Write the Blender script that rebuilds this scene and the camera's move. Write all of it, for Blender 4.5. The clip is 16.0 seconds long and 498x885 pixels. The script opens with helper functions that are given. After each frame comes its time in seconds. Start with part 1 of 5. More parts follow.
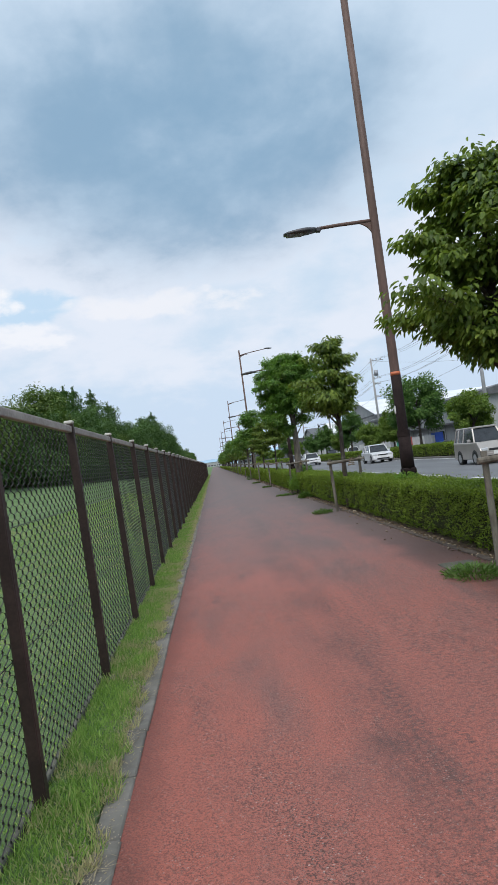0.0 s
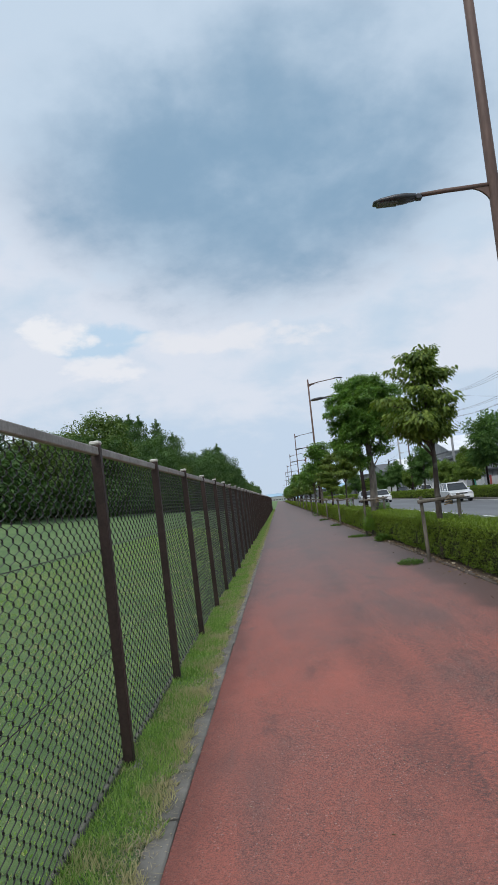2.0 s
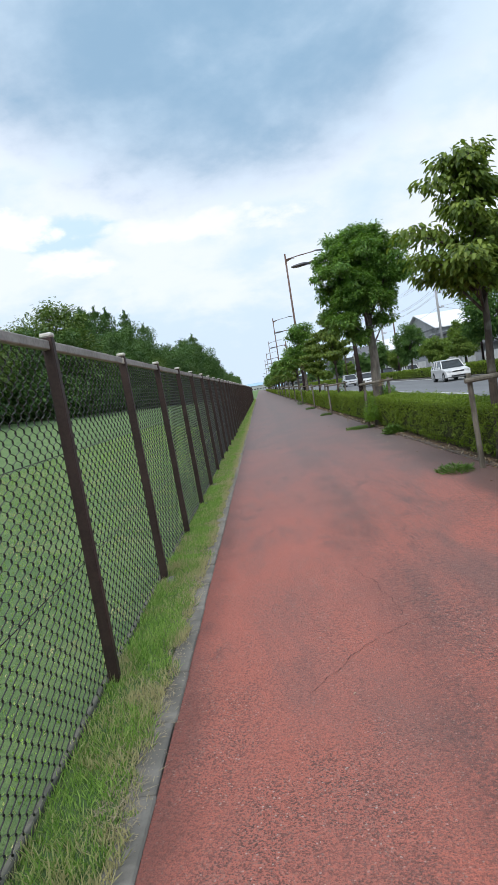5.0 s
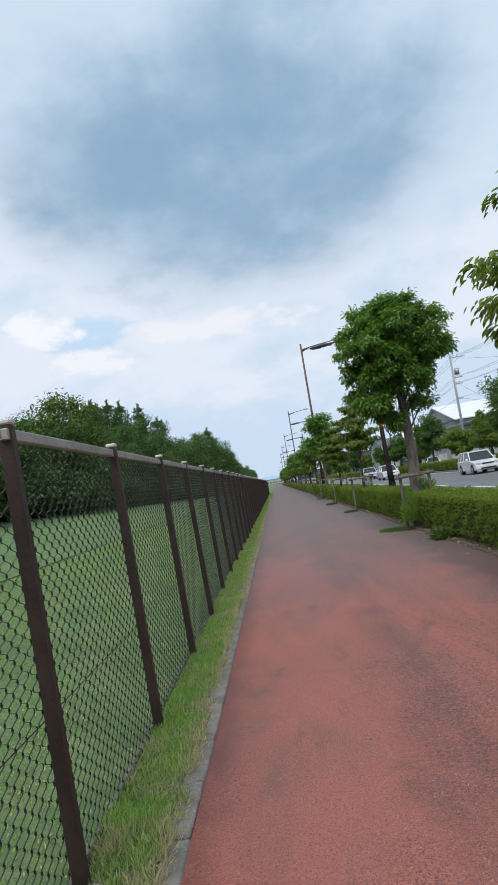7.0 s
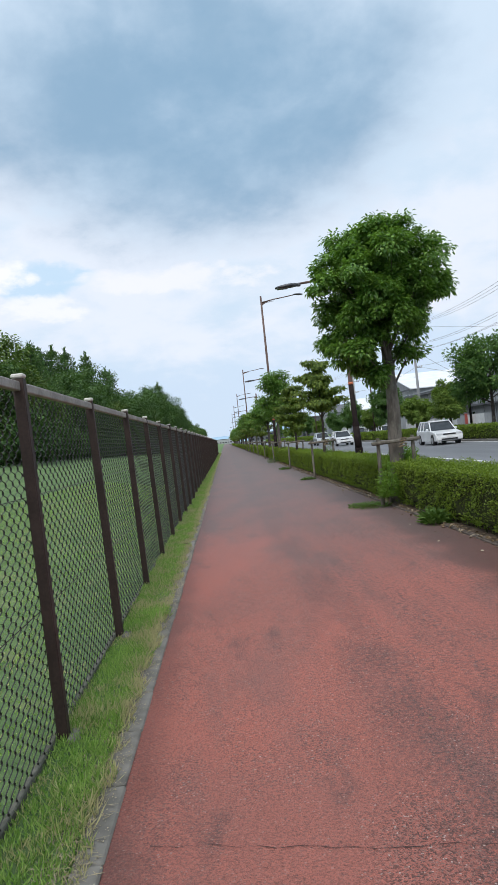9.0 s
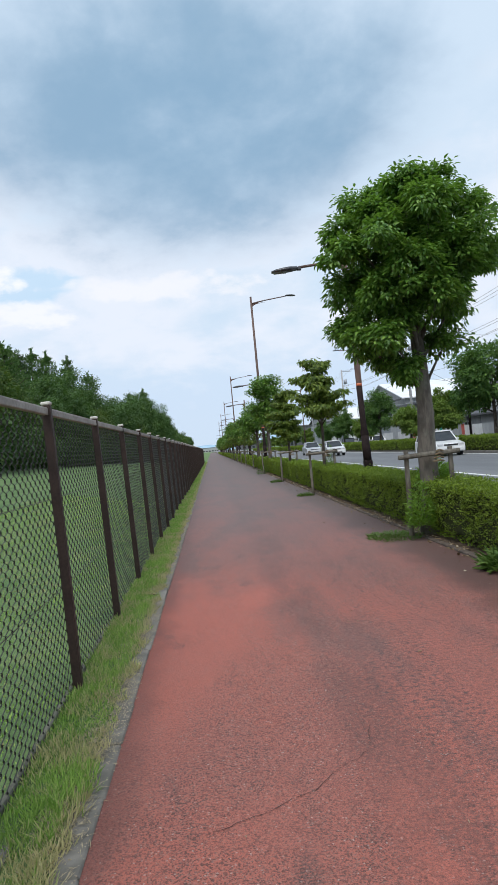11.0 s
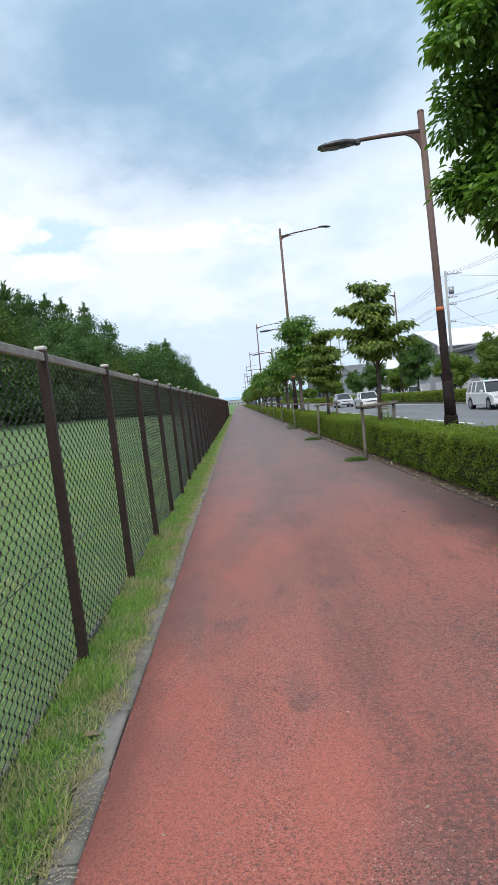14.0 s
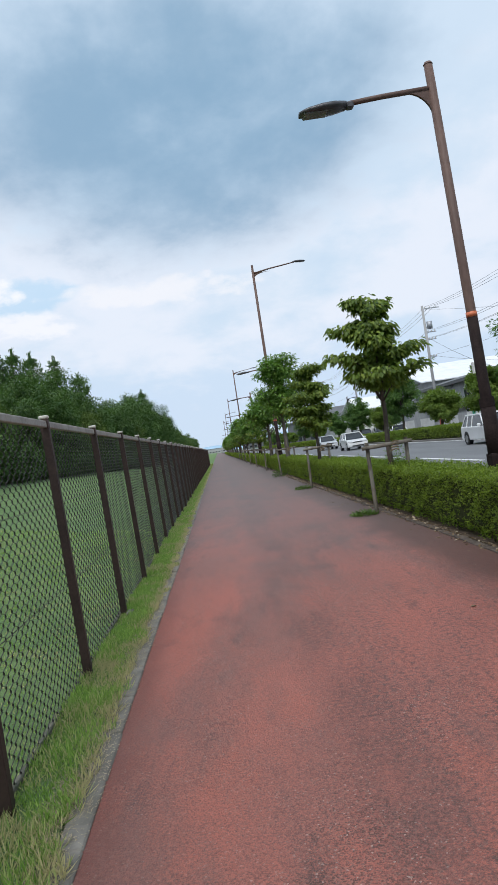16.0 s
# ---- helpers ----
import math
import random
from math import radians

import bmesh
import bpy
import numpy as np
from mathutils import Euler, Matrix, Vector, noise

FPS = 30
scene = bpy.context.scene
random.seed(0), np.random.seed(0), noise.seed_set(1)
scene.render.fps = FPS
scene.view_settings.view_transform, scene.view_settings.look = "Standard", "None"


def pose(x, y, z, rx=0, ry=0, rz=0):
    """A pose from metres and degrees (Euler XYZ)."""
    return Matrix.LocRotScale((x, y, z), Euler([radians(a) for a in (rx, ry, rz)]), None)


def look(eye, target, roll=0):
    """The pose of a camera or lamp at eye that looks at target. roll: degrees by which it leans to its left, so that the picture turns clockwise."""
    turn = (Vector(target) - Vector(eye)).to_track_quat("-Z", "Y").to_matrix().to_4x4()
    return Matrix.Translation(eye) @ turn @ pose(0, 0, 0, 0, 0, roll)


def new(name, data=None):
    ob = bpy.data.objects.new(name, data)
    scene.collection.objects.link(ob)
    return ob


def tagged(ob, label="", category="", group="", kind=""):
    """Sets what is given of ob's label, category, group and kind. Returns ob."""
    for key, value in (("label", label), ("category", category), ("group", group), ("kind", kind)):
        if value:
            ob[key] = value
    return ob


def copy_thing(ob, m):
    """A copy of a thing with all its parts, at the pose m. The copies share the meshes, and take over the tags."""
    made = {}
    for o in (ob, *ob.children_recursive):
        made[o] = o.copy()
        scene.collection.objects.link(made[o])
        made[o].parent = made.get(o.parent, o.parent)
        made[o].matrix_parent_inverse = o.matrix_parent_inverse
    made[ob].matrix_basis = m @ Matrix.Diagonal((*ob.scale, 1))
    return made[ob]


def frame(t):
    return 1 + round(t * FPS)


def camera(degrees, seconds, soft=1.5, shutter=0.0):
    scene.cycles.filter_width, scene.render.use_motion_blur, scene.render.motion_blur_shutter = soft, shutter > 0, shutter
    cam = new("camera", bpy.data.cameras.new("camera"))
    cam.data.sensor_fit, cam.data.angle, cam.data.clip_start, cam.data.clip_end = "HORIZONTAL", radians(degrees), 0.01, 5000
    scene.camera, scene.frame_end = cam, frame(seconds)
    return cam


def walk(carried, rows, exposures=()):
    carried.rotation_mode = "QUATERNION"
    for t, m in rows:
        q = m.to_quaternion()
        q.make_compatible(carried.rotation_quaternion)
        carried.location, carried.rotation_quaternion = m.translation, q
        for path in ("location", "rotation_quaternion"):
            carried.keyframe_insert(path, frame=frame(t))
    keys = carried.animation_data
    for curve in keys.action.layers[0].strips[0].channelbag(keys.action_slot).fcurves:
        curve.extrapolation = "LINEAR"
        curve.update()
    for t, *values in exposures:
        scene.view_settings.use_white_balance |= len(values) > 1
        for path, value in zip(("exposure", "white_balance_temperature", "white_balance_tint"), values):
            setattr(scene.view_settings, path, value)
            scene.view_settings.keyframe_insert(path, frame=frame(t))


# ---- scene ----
cam = camera(39.7, 16.0)
PATH = [
    (0, (-0.075, 0.611, 1.521), (0.036, 2.607, 1.574), -7.5),
    (0.5, (-0.094, 1.405, 1.511), (0.027, 3.401, 1.537), -7.5),
    (1, (-0.057, 2.176, 1.528), (-0.056, 4.176, 1.565), -7.5),
    (1.5, (-0.042, 2.952, 1.536), (-0.05, 4.95, 1.627), -8.2),
    (2, (-0.018, 3.673, 1.523), (-0.086, 5.664, 1.696), -5.8),
    (2.5, (-0.01, 4.386, 1.529), (-0.055, 6.384, 1.614), -6.7),
    (3, (-0.006, 5.125, 1.523), (-0.01, 7.124, 1.579), -8.1),
    (3.5, (-0.045, 5.867, 1.521), (-0.124, 7.86, 1.373), -8.6),
    (6, (-0.009, 9.678, 1.536), (-0.028, 11.672, 1.389), -8.6),
    (6.5, (-0.022, 10.384, 1.543), (0.012, 12.383, 1.577), -7.0),
    (7, (-0.024, 11.143, 1.554), (-0.08, 13.138, 1.68), -9.2),
    (7.5, (-0.04, 11.885, 1.55), (-0.044, 13.884, 1.624), -8.8),
    (8, (0.0, 12.637, 1.542), (0.023, 14.636, 1.595), -8.6),
    (8.5, (-0.035, 13.335, 1.543), (0.099, 15.33, 1.588), -9.0),
    (9, (-0.054, 14.217, 1.523), (0.016, 16.216, 1.516), -6.0),
    (11.5, (0.003, 17.859, 1.567), (0.117, 19.856, 1.584), -5.4),
    (12, (0.028, 18.618, 1.565), (0.092, 20.613, 1.446), -6.3),
    (12.5, (-0.01, 19.432, 1.554), (-0.142, 21.409, 1.276), -7.6),
    (13, (0.001, 20.287, 1.497), (-0.032, 22.284, 1.376), -3.2),
    (13.5, (0.025, 20.929, 1.538), (0.16, 22.904, 1.256), -6.4),
    (14, (0.035, 21.681, 1.543), (0.059, 23.677, 1.427), -5.5),
    (14.5, (0.034, 22.529, 1.505), (0.123, 24.518, 1.325), -5.3),
    (15, (0.078, 23.221, 1.528), (0.092, 25.22, 1.482), -5.3),
    (15.5, (0.089, 24.009, 1.521), (0.111, 26.008, 1.462), -6.5),
    (16, (0.127, 24.717, 1.543), (0.22, 26.715, 1.556), -8.6),
]
walk(cam, [(t, look(eye, target, roll)) for t, eye, target, roll in PATH],
     [(t, stops, 6400, 11) for t, stops in [(0, 0.0), (1, 0.0), (2, -0.15), (3, -0.15), (3.5, 0.05), (6, 0.25), (6.5, 0.1), (7, 0.0), (8, -0.05), (9, 0.1), (11.5, 0.08), (12, 0.2), (12.5, 0.4), (13, 0.25), (13.5, 0.25), (14, 0.28), (15, 0.12), (16, 0.05)]])

# ---- world, sun ----
world = bpy.data.worlds.new("world")
scene.world = world
world.use_nodes = True
SUN_EL, SUN_AZ = radians(58), radians(200)


def build_world():
    nt = world.node_tree
    nt.nodes.clear()
    N, L = nt.nodes.new, nt.links.new

    def math_node(op, a, b=None, c=None, clamp=False):
        n = N("ShaderNodeMath")
        n.operation, n.use_clamp = op, clamp
        for k, v in enumerate((a, b, c)):
            if v is None:
                continue
            if isinstance(v, (int, float)):
                n.inputs[k].default_value = v
            else:
                L(v, n.inputs[k])
        return n.outputs[0]

    def smooth(v, lo, hi):
        n = N("ShaderNodeMapRange")
        n.interpolation_type = "SMOOTHSTEP"
        L(v, n.inputs[0])
        n.inputs[1].default_value, n.inputs[2].default_value = lo, hi
        return n.outputs[0]

    def mix(f, a, b):
        n = N("ShaderNodeMix")
        n.data_type = "RGBA"
        L(f, n.inputs[0])
        for k, v in ((6, a), (7, b)):
            if isinstance(v, tuple):
                n.inputs[k].default_value = (*v, 1)
            else:
                L(v, n.inputs[k])
        return n.outputs[2]

    co = N("ShaderNodeTexCoord").outputs["Generated"]
    sep = N("ShaderNodeSeparateXYZ")
    L(co, sep.inputs[0])
    x, y, z = sep.outputs
    up = math_node("MAXIMUM", z, 0.0)
    den = math_node("ADD", up, 0.36)
    comb = N("ShaderNodeCombineXYZ")
    L(math_node("DIVIDE", x, den), comb.inputs[0])
    L(math_node("DIVIDE", y, den), comb.inputs[1])

    def fbm(scale, detail, rough, seed):
        n = N("ShaderNodeTexNoise")
        n.noise_dimensions = "4D"
        L(comb.outputs[0], n.inputs["Vector"])
        n.inputs["W"].default_value = seed
        n.inputs["Scale"].default_value, n.inputs["Detail"].default_value, n.inputs["Roughness"].default_value = scale, detail, rough
        n.inputs["Distortion"].default_value = 0.15
        return n.outputs[0]

    big, mid, fine = fbm(1.5, 6, 0.55, 3.2), fbm(3.6, 7, 0.56, 7.7), fbm(8.0, 6, 0.55, 1.4)
    # clear sky behind the clouds
    sky = N("ShaderNodeTexSky")
    sky.sky_type, sky.sun_disc = "NISHITA", False
    sky.sun_elevation, sky.sun_rotation = SUN_EL, SUN_AZ
    dim = N("ShaderNodeVectorMath")
    dim.operation = "SCALE"
    L(sky.outputs[0], dim.inputs[0])
    dim.inputs["Scale"].default_value = 0.15
    # veil of thin cloud, then bright cloud, then the thick slate-blue bank
    veil = mix(smooth(z, 0.0, 0.22), (0.60, 0.73, 0.89), (0.62, 0.75, 0.88))
    base = mix(smooth(math_node("ADD", mid, math_node("MULTIPLY", big, 0.4)), 0.05, 0.55), dim.outputs[0], veil)
    glow = math_node("MULTIPLY", smooth(z, 0.05, 0.2), math_node("SUBTRACT", 1.0, smooth(z, 0.25, 0.62)))
    bright = smooth(math_node("ADD", math_node("ADD", mid, math_node("MULTIPLY", fine, 0.35)), math_node("MULTIPLY", glow, 0.30)), 0.74, 1.04)
    col = mix(bright, base, (0.78, 0.84, 0.93))
    def oval(cx, cz, rx, rz, rough):
        a = math_node("DIVIDE", math_node("SUBTRACT", x, cx), rx)
        b = math_node("DIVIDE", math_node("SUBTRACT", z, cz), rz)
        d = math_node("ADD", math_node("MULTIPLY", a, a), math_node("MULTIPLY", b, b))
        s = math_node("SUBTRACT", 1.0, d)
        s = math_node("ADD", s, math_node("MULTIPLY", math_node("SUBTRACT", fine, 0.5), rough))
        return math_node("MULTIPLY", smooth(s, 0.0, 0.9), smooth(y, 0.3, 0.5))

    # slate bank ahead
    du = math_node("DIVIDE", math_node("SUBTRACT", x, 0.03), 0.27)
    dv = math_node("DIVIDE", math_node("SUBTRACT", z, 0.432), 0.145)
    r2 = math_node("ADD", math_node("MULTIPLY", du, du), math_node("MULTIPLY", dv, dv))
    bank = math_node("SUBTRACT", 1.15, math_node("MULTIPLY", r2, 0.75))
    bank = math_node("ADD", bank, math_node("MULTIPLY", math_node("SUBTRACT", mid, 0.5), 2.6))
    bank = math_node("ADD", bank, math_node("MULTIPLY", math_node("SUBTRACT", fine, 0.5), 0.8))
    bank = math_node("MULTIPLY", smooth(bank, -0.25, 1.15), smooth(y, 0.1, 0.5))
    col = mix(math_node("MULTIPLY", bank, 0.92), col, (0.235, 0.395, 0.555))
    # a gap of blue with white puffs beside it
    col = mix(math_node("MULTIPLY", oval(-0.225, 0.243, 0.065, 0.030, 5.0), 0.55), col, (0.40, 0.66, 0.88))
    col = mix(oval(-0.280, 0.262, 0.045, 0.030, 6.0), col, (0.92, 0.94, 0.97))
    col = mix(math_node("MULTIPLY", oval(-0.215, 0.205, 0.07, 0.022, 6.0), 0.9), col, (0.90, 0.92, 0.96))
    col = mix(math_node("MULTIPLY", oval(-0.02, 0.235, 0.16, 0.022, 5.0), 0.7), col, (0.90, 0.91, 0.94))
    # heavier cloud elsewhere overhead
    heavy = math_node("MULTIPLY", smooth(big, 0.52, 0.66), smooth(z, 0.3, 0.5))
    col = mix(math_node("MULTIPLY", heavy, 0.55), col, (0.36, 0.50, 0.63))
    # haze low down
    col = mix(math_node("SUBTRACT", 1.0, smooth(z, -0.02, 0.11)), col, (0.61, 0.73, 0.86))
    bg = N("ShaderNodeBackground")
    L(col, bg.inputs[0])
    bg.inputs[1].default_value = 1.0
    L(bg.outputs[0], N("ShaderNodeOutputWorld").inputs[0])


build_world()
sun = new("sun", bpy.data.lights.new("sun", "SUN"))
sun.data.energy, sun.data.angle, sun.data.color = 2.5, radians(34), (1.0, 0.96, 0.9)
sun.matrix_world = look((0, 0, 50), Vector((0, 0, 50)) - Vector((math.sin(SUN_AZ) * math.cos(SUN_EL), math.cos(SUN_AZ) * math.cos(SUN_EL), math.sin(SUN_EL))))

# ---- materials ----


class Nodes:
    """A principled material with short helpers."""

    def __init__(self, name, rough=0.7, metal=0.0, spec=0.5):
        self.m = bpy.data.materials.new(name)
        self.m.use_nodes = True
        self.t = self.m.node_tree
        self.p = self.t.nodes["Principled BSDF"]
        self.p.inputs["Roughness"].default_value = rough
        self.p.inputs["Metallic"].default_value = metal
        self.p.inputs["Specular IOR Level"].default_value = spec
        self.co = None

    def link(self, a, b):
        self.t.links.new(a, b)

    def coords(self, scale=(1, 1, 1)):
        if self.co is None:
            self.co = self.t.nodes.new("ShaderNodeNewGeometry").outputs["Position"]
        n = self.t.nodes.new("ShaderNodeMapping")
        n.inputs["Scale"].default_value = scale
        self.link(self.co, n.inputs[0])
        return n.outputs[0]

    def noise(self, scale, detail=4, rough=0.55, stretch=(1, 1, 1), distort=0.0):
        n = self.t.nodes.new("ShaderNodeTexNoise")
        self.link(self.coords(stretch), n.inputs["Vector"])
        n.inputs["Scale"].default_value, n.inputs["Detail"].default_value = scale, detail
        n.inputs["Roughness"].default_value, n.inputs["Distortion"].default_value = rough, distort
        return n.outputs[0]

    def cells(self, scale, stretch=(1, 1, 1), feature="F1"):
        n = self.t.nodes.new("ShaderNodeTexVoronoi")
        n.feature = feature
        self.link(self.coords(stretch), n.inputs["Vector"])
        n.inputs["Scale"].default_value = scale
        return n.outputs[0]

    def step(self, v, lo, hi):
        n = self.t.nodes.new("ShaderNodeMapRange")
        n.interpolation_type = "SMOOTHSTEP"
        self.link(v, n.inputs[0])
        n.inputs[1].default_value, n.inputs[2].default_value = lo, hi
        return n.outputs[0]

    def math(self, op, a, b):
        n = self.t.nodes.new("ShaderNodeMath")
        n.operation = op
        for k, v in enumerate((a, b)):
            if isinstance(v, (int, float)):
                n.inputs[k].default_value = v
            else:
                self.link(v, n.inputs[k])
        return n.outputs[0]

    def mix(self, f, a, b):
        n = self.t.nodes.new("ShaderNodeMix")
        n.data_type = "RGBA"
        if isinstance(f, (int, float)):
            n.inputs[0].default_value = f
        else:
            self.link(f, n.inputs[0])
        for k, v in ((6, a), (7, b)):
            if isinstance(v, tuple):
                n.inputs[k].default_value = (*v, 1)
            else:
                self.link(v, n.inputs[k])
        return n.outputs[2]

    def island(self):
        return self.t.nodes.new("ShaderNodeNewGeometry").outputs["Random Per Island"]

    def chance(self):
        return self.t.nodes.new("ShaderNodeObjectInfo").outputs["Random"]

    def colour(self, v):
        if isinstance(v, tuple):
            self.p.inputs["Base Color"].default_value = (*v, 1)
        else:
            self.link(v, self.p.inputs["Base Color"])
        return self

    def bump(self, v, strength=0.3, distance=0.01):
        n = self.t.nodes.new("ShaderNodeBump")
        n.inputs["Strength"].default_value, n.inputs["Distance"].default_value = strength, distance
        self.link(v, n.inputs["Height"])
        self.link(n.outputs[0], self.p.inputs["Normal"])
        return self


def plain(name, a, b, scale=8.0, rough=0.6, metal=0.0, bump=0.15, spec=0.5, stretch=(1, 1, 1)):
    """Two close tones mixed at two scales, with a fine relief."""
    n = Nodes(name, rough, metal, spec)
    f = n.math("ADD", n.math("MULTIPLY", n.noise(scale, 5, stretch=stretch), 0.6), n.math("MULTIPLY", n.noise(scale * 9, 3, stretch=stretch), 0.4))
    n.colour(n.mix(n.step(f, 0.35, 0.65), a, b))
    if bump:
        n.bump(n.noise(scale * 14, 4, stretch=stretch), bump, 0.004)
    return n.m


def leaf_material(name, dark, mid, light, through_tint, rough=0.42, glow=0.3):
    """Leaf green that varies leaf by leaf and lets light through."""
    n = Nodes(name, rough, 0, 0.3)
    r = n.island()
    c = n.mix(n.step(r, 0.0, 0.55), dark, mid)
    c = n.mix(n.step(r, 0.5, 1.0), c, light)
    c = n.mix(n.math("MULTIPLY", n.step(n.noise(1.3, 2), 0.4, 0.7), 0.4), c, mid)
    n.colour(c)
    tr = n.t.nodes.new("ShaderNodeBsdfTranslucent")
    tr.inputs[0].default_value = (*through_tint, 1)
    mx = n.t.nodes.new("ShaderNodeMixShader")
    mx.inputs[0].default_value = glow
    n.link(n.p.outputs[0], mx.inputs[1])
    n.link(tr.outputs[0], mx.inputs[2])
    n.link(mx.outputs[0], n.t.nodes["Material Output"].inputs[0])
    return n.m


def path_material():
    n = Nodes("red_asphalt", 0.7, 0, 0.25)
    wear = n.noise(0.9, 5, 0.6, (1.1, 0.28, 1), 0.3)
    patch = n.noise(0.38, 3, 0.5, (1, 0.6, 1))
    grain = n.noise(85, 6, 0.78)
    grit = n.noise(190, 3, 0.7)
    tone = n.mix(n.step(patch, 0.35, 0.65), (0.470, 0.144, 0.106), (0.350, 0.128, 0.101))
    tone = n.mix(n.math("MULTIPLY", n.step(n.noise(1.9, 4, 0.6, (1, 0.6, 1), 0.5), 0.50, 0.66), 0.55), tone, (0.43, 0.135, 0.098))
    tone = n.mix(n.math("MULTIPLY", n.step(grain, 0.48, 0.62), 0.55), tone, (0.085, 0.048, 0.044))
    worn = n.math("MULTIPLY", n.step(n.math("ADD", wear, n.math("MULTIPLY", grain, 0.5)), 0.72, 0.92), 0.62)
    tone = n.mix(worn, tone, (0.135, 0.098, 0.092))
    dark = n.math("MULTIPLY", n.step(n.noise(1.6, 5, 0.65, (1.3, 0.5, 1), 0.4), 0.56, 0.70), 0.8)
    tone = n.mix(n.math("MULTIPLY", dark, n.step(grain, 0.35, 0.6)), tone, (0.075, 0.060, 0.058))
    at = n.t.nodes.new("ShaderNodeSeparateXYZ")
    n.link(n.coords(), at.inputs[0])
    side = n.math("ADD", at.outputs[0], n.math("MULTIPLY", n.noise(0.55, 4, 0.6, (1, 0.35, 1)), 1.3))
    track = n.step(side, 0.95, 1.55)
    streak = n.step(n.noise(2.6, 5, 0.7, (1.6, 0.10, 1)), 0.42, 0.62)
    coarse = n.step(n.noise(26, 6, 0.85), 0.46, 0.60)
    # long gritty wheel line
    wob = n.math("ADD", at.outputs[0], n.math("MULTIPLY", n.math("SUBTRACT", n.noise(0.5, 3, 0.6, (1, 0.5, 1)), 0.5), 0.5))
    line = n.math("MULTIPLY", n.step(wob, 0.38, 0.62), n.math("SUBTRACT", 1.0, n.step(wob, 0.78, 1.05)))
    line = n.math("MULTIPLY", line, n.step(n.noise(1.1, 4, 0.65, (1.2, 0.5, 1)), 0.36, 0.60))
    tone = n.mix(n.math("MULTIPLY", n.math("MULTIPLY", line, n.step(n.noise(34, 6, 0.85), 0.40, 0.58)), 0.72), tone, (0.085, 0.056, 0.052))
    rub = n.math("MULTIPLY", n.math("MULTIPLY", track, coarse), n.math("ADD", 0.5, n.math("MULTIPLY", streak, 0.45)))
    tone = n.mix(rub, tone, (0.085, 0.060, 0.057))
    tone = n.mix(n.math("MULTIPLY", n.step(n.noise(44, 5, 0.9), 0.51, 0.60), 0.50), tone, (0.090, 0.045, 0.040))
    # single stones of the aggregate, bare where the red coat has worn
    stone = n.t.nodes.new("ShaderNodeTexVoronoi")
    n.link(n.coords(), stone.inputs["Vector"])
    stone.inputs["Scale"].default_value = 150
    pick = n.t.nodes.new("ShaderNodeSeparateColor")
    n.link(stone.outputs["Color"], pick.inputs[0])
    bare = n.math("ADD", 0.30, n.math("MULTIPLY", n.step(n.noise(0.8, 5, 0.65, (1.2, 0.45, 1), 0.4), 0.42, 0.62), 0.70))
    tone = n.mix(n.math("MULTIPLY", n.math("MULTIPLY", n.step(pick.outputs[0], 0.66, 0.72), bare), 0.80), tone, (0.066, 0.044, 0.040))
    tone = n.mix(n.math("MULTIPLY", n.math("MULTIPLY", n.step(pick.outputs[1], 0.80, 0.86), bare), 0.45), tone, (0.32, 0.190, 0.160))
    tone = n.mix(n.math("MULTIPLY", n.math("MULTIPLY", n.step(pick.outputs[2], 0.985, 0.990), bare), 0.70), tone, (0.50, 0.40, 0.36))
    spot = n.math("MULTIPLY", n.math("SUBTRACT", 1.0, n.step(n.cells(60), 0.12, 0.28)), n.step(n.noise(9, 2), 0.50, 0.64))
    tone = n.mix(n.math("MULTIPLY", spot, 0.4), tone, (0.40, 0.29, 0.25))
    pit = n.math("MULTIPLY", n.math("SUBTRACT", 1.0, n.step(n.cells(48), 0.10, 0.26)), n.step(n.noise(6, 2), 0.5, 0.6))
    tone = n.mix(n.math("MULTIPLY", pit, 0.7), tone, (0.07, 0.045, 0.042))
    # soil-stained shoulder along the hedge
    sep = n.t.nodes.new("ShaderNodeSeparateXYZ")
    n.link(n.coords(), sep.inputs[0])
    edge = n.math("ADD", sep.outputs[0], n.math("MULTIPLY", n.noise(0.9, 4), 0.9))
    tone = n.mix(n.math("MULTIPLY", n.step(edge, 2.55, 3.05), 0.85), tone, (0.092, 0.048, 0.040))
    rim = n.math("SUBTRACT", 1.0, n.step(n.math("ADD", sep.outputs[0], n.math("MULTIPLY", n.noise(2.2, 4), 0.35)), -0.48, -0.26))
    tone = n.mix(n.math("MULTIPLY", rim, 0.55), tone, (0.165, 0.062, 0.050))
    n.colour(tone)
    n.bump(n.math("ADD", n.math("MULTIPLY", grain, 0.6), n.math("ADD", grit, n.math("MULTIPLY", stone.outputs[0], 0.8))), 0.8, 0.006)
    # painted sheen off worn stone tops: view angle fades red into dull grey gloss
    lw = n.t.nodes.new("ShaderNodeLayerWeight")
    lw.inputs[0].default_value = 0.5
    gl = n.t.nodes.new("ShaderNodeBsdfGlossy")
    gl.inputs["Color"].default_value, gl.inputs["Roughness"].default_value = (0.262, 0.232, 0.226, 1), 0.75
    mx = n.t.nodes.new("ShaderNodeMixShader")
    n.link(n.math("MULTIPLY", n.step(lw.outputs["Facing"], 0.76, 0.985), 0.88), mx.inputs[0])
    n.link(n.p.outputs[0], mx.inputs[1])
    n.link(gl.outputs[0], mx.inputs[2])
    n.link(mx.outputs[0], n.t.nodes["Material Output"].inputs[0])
    return n.m


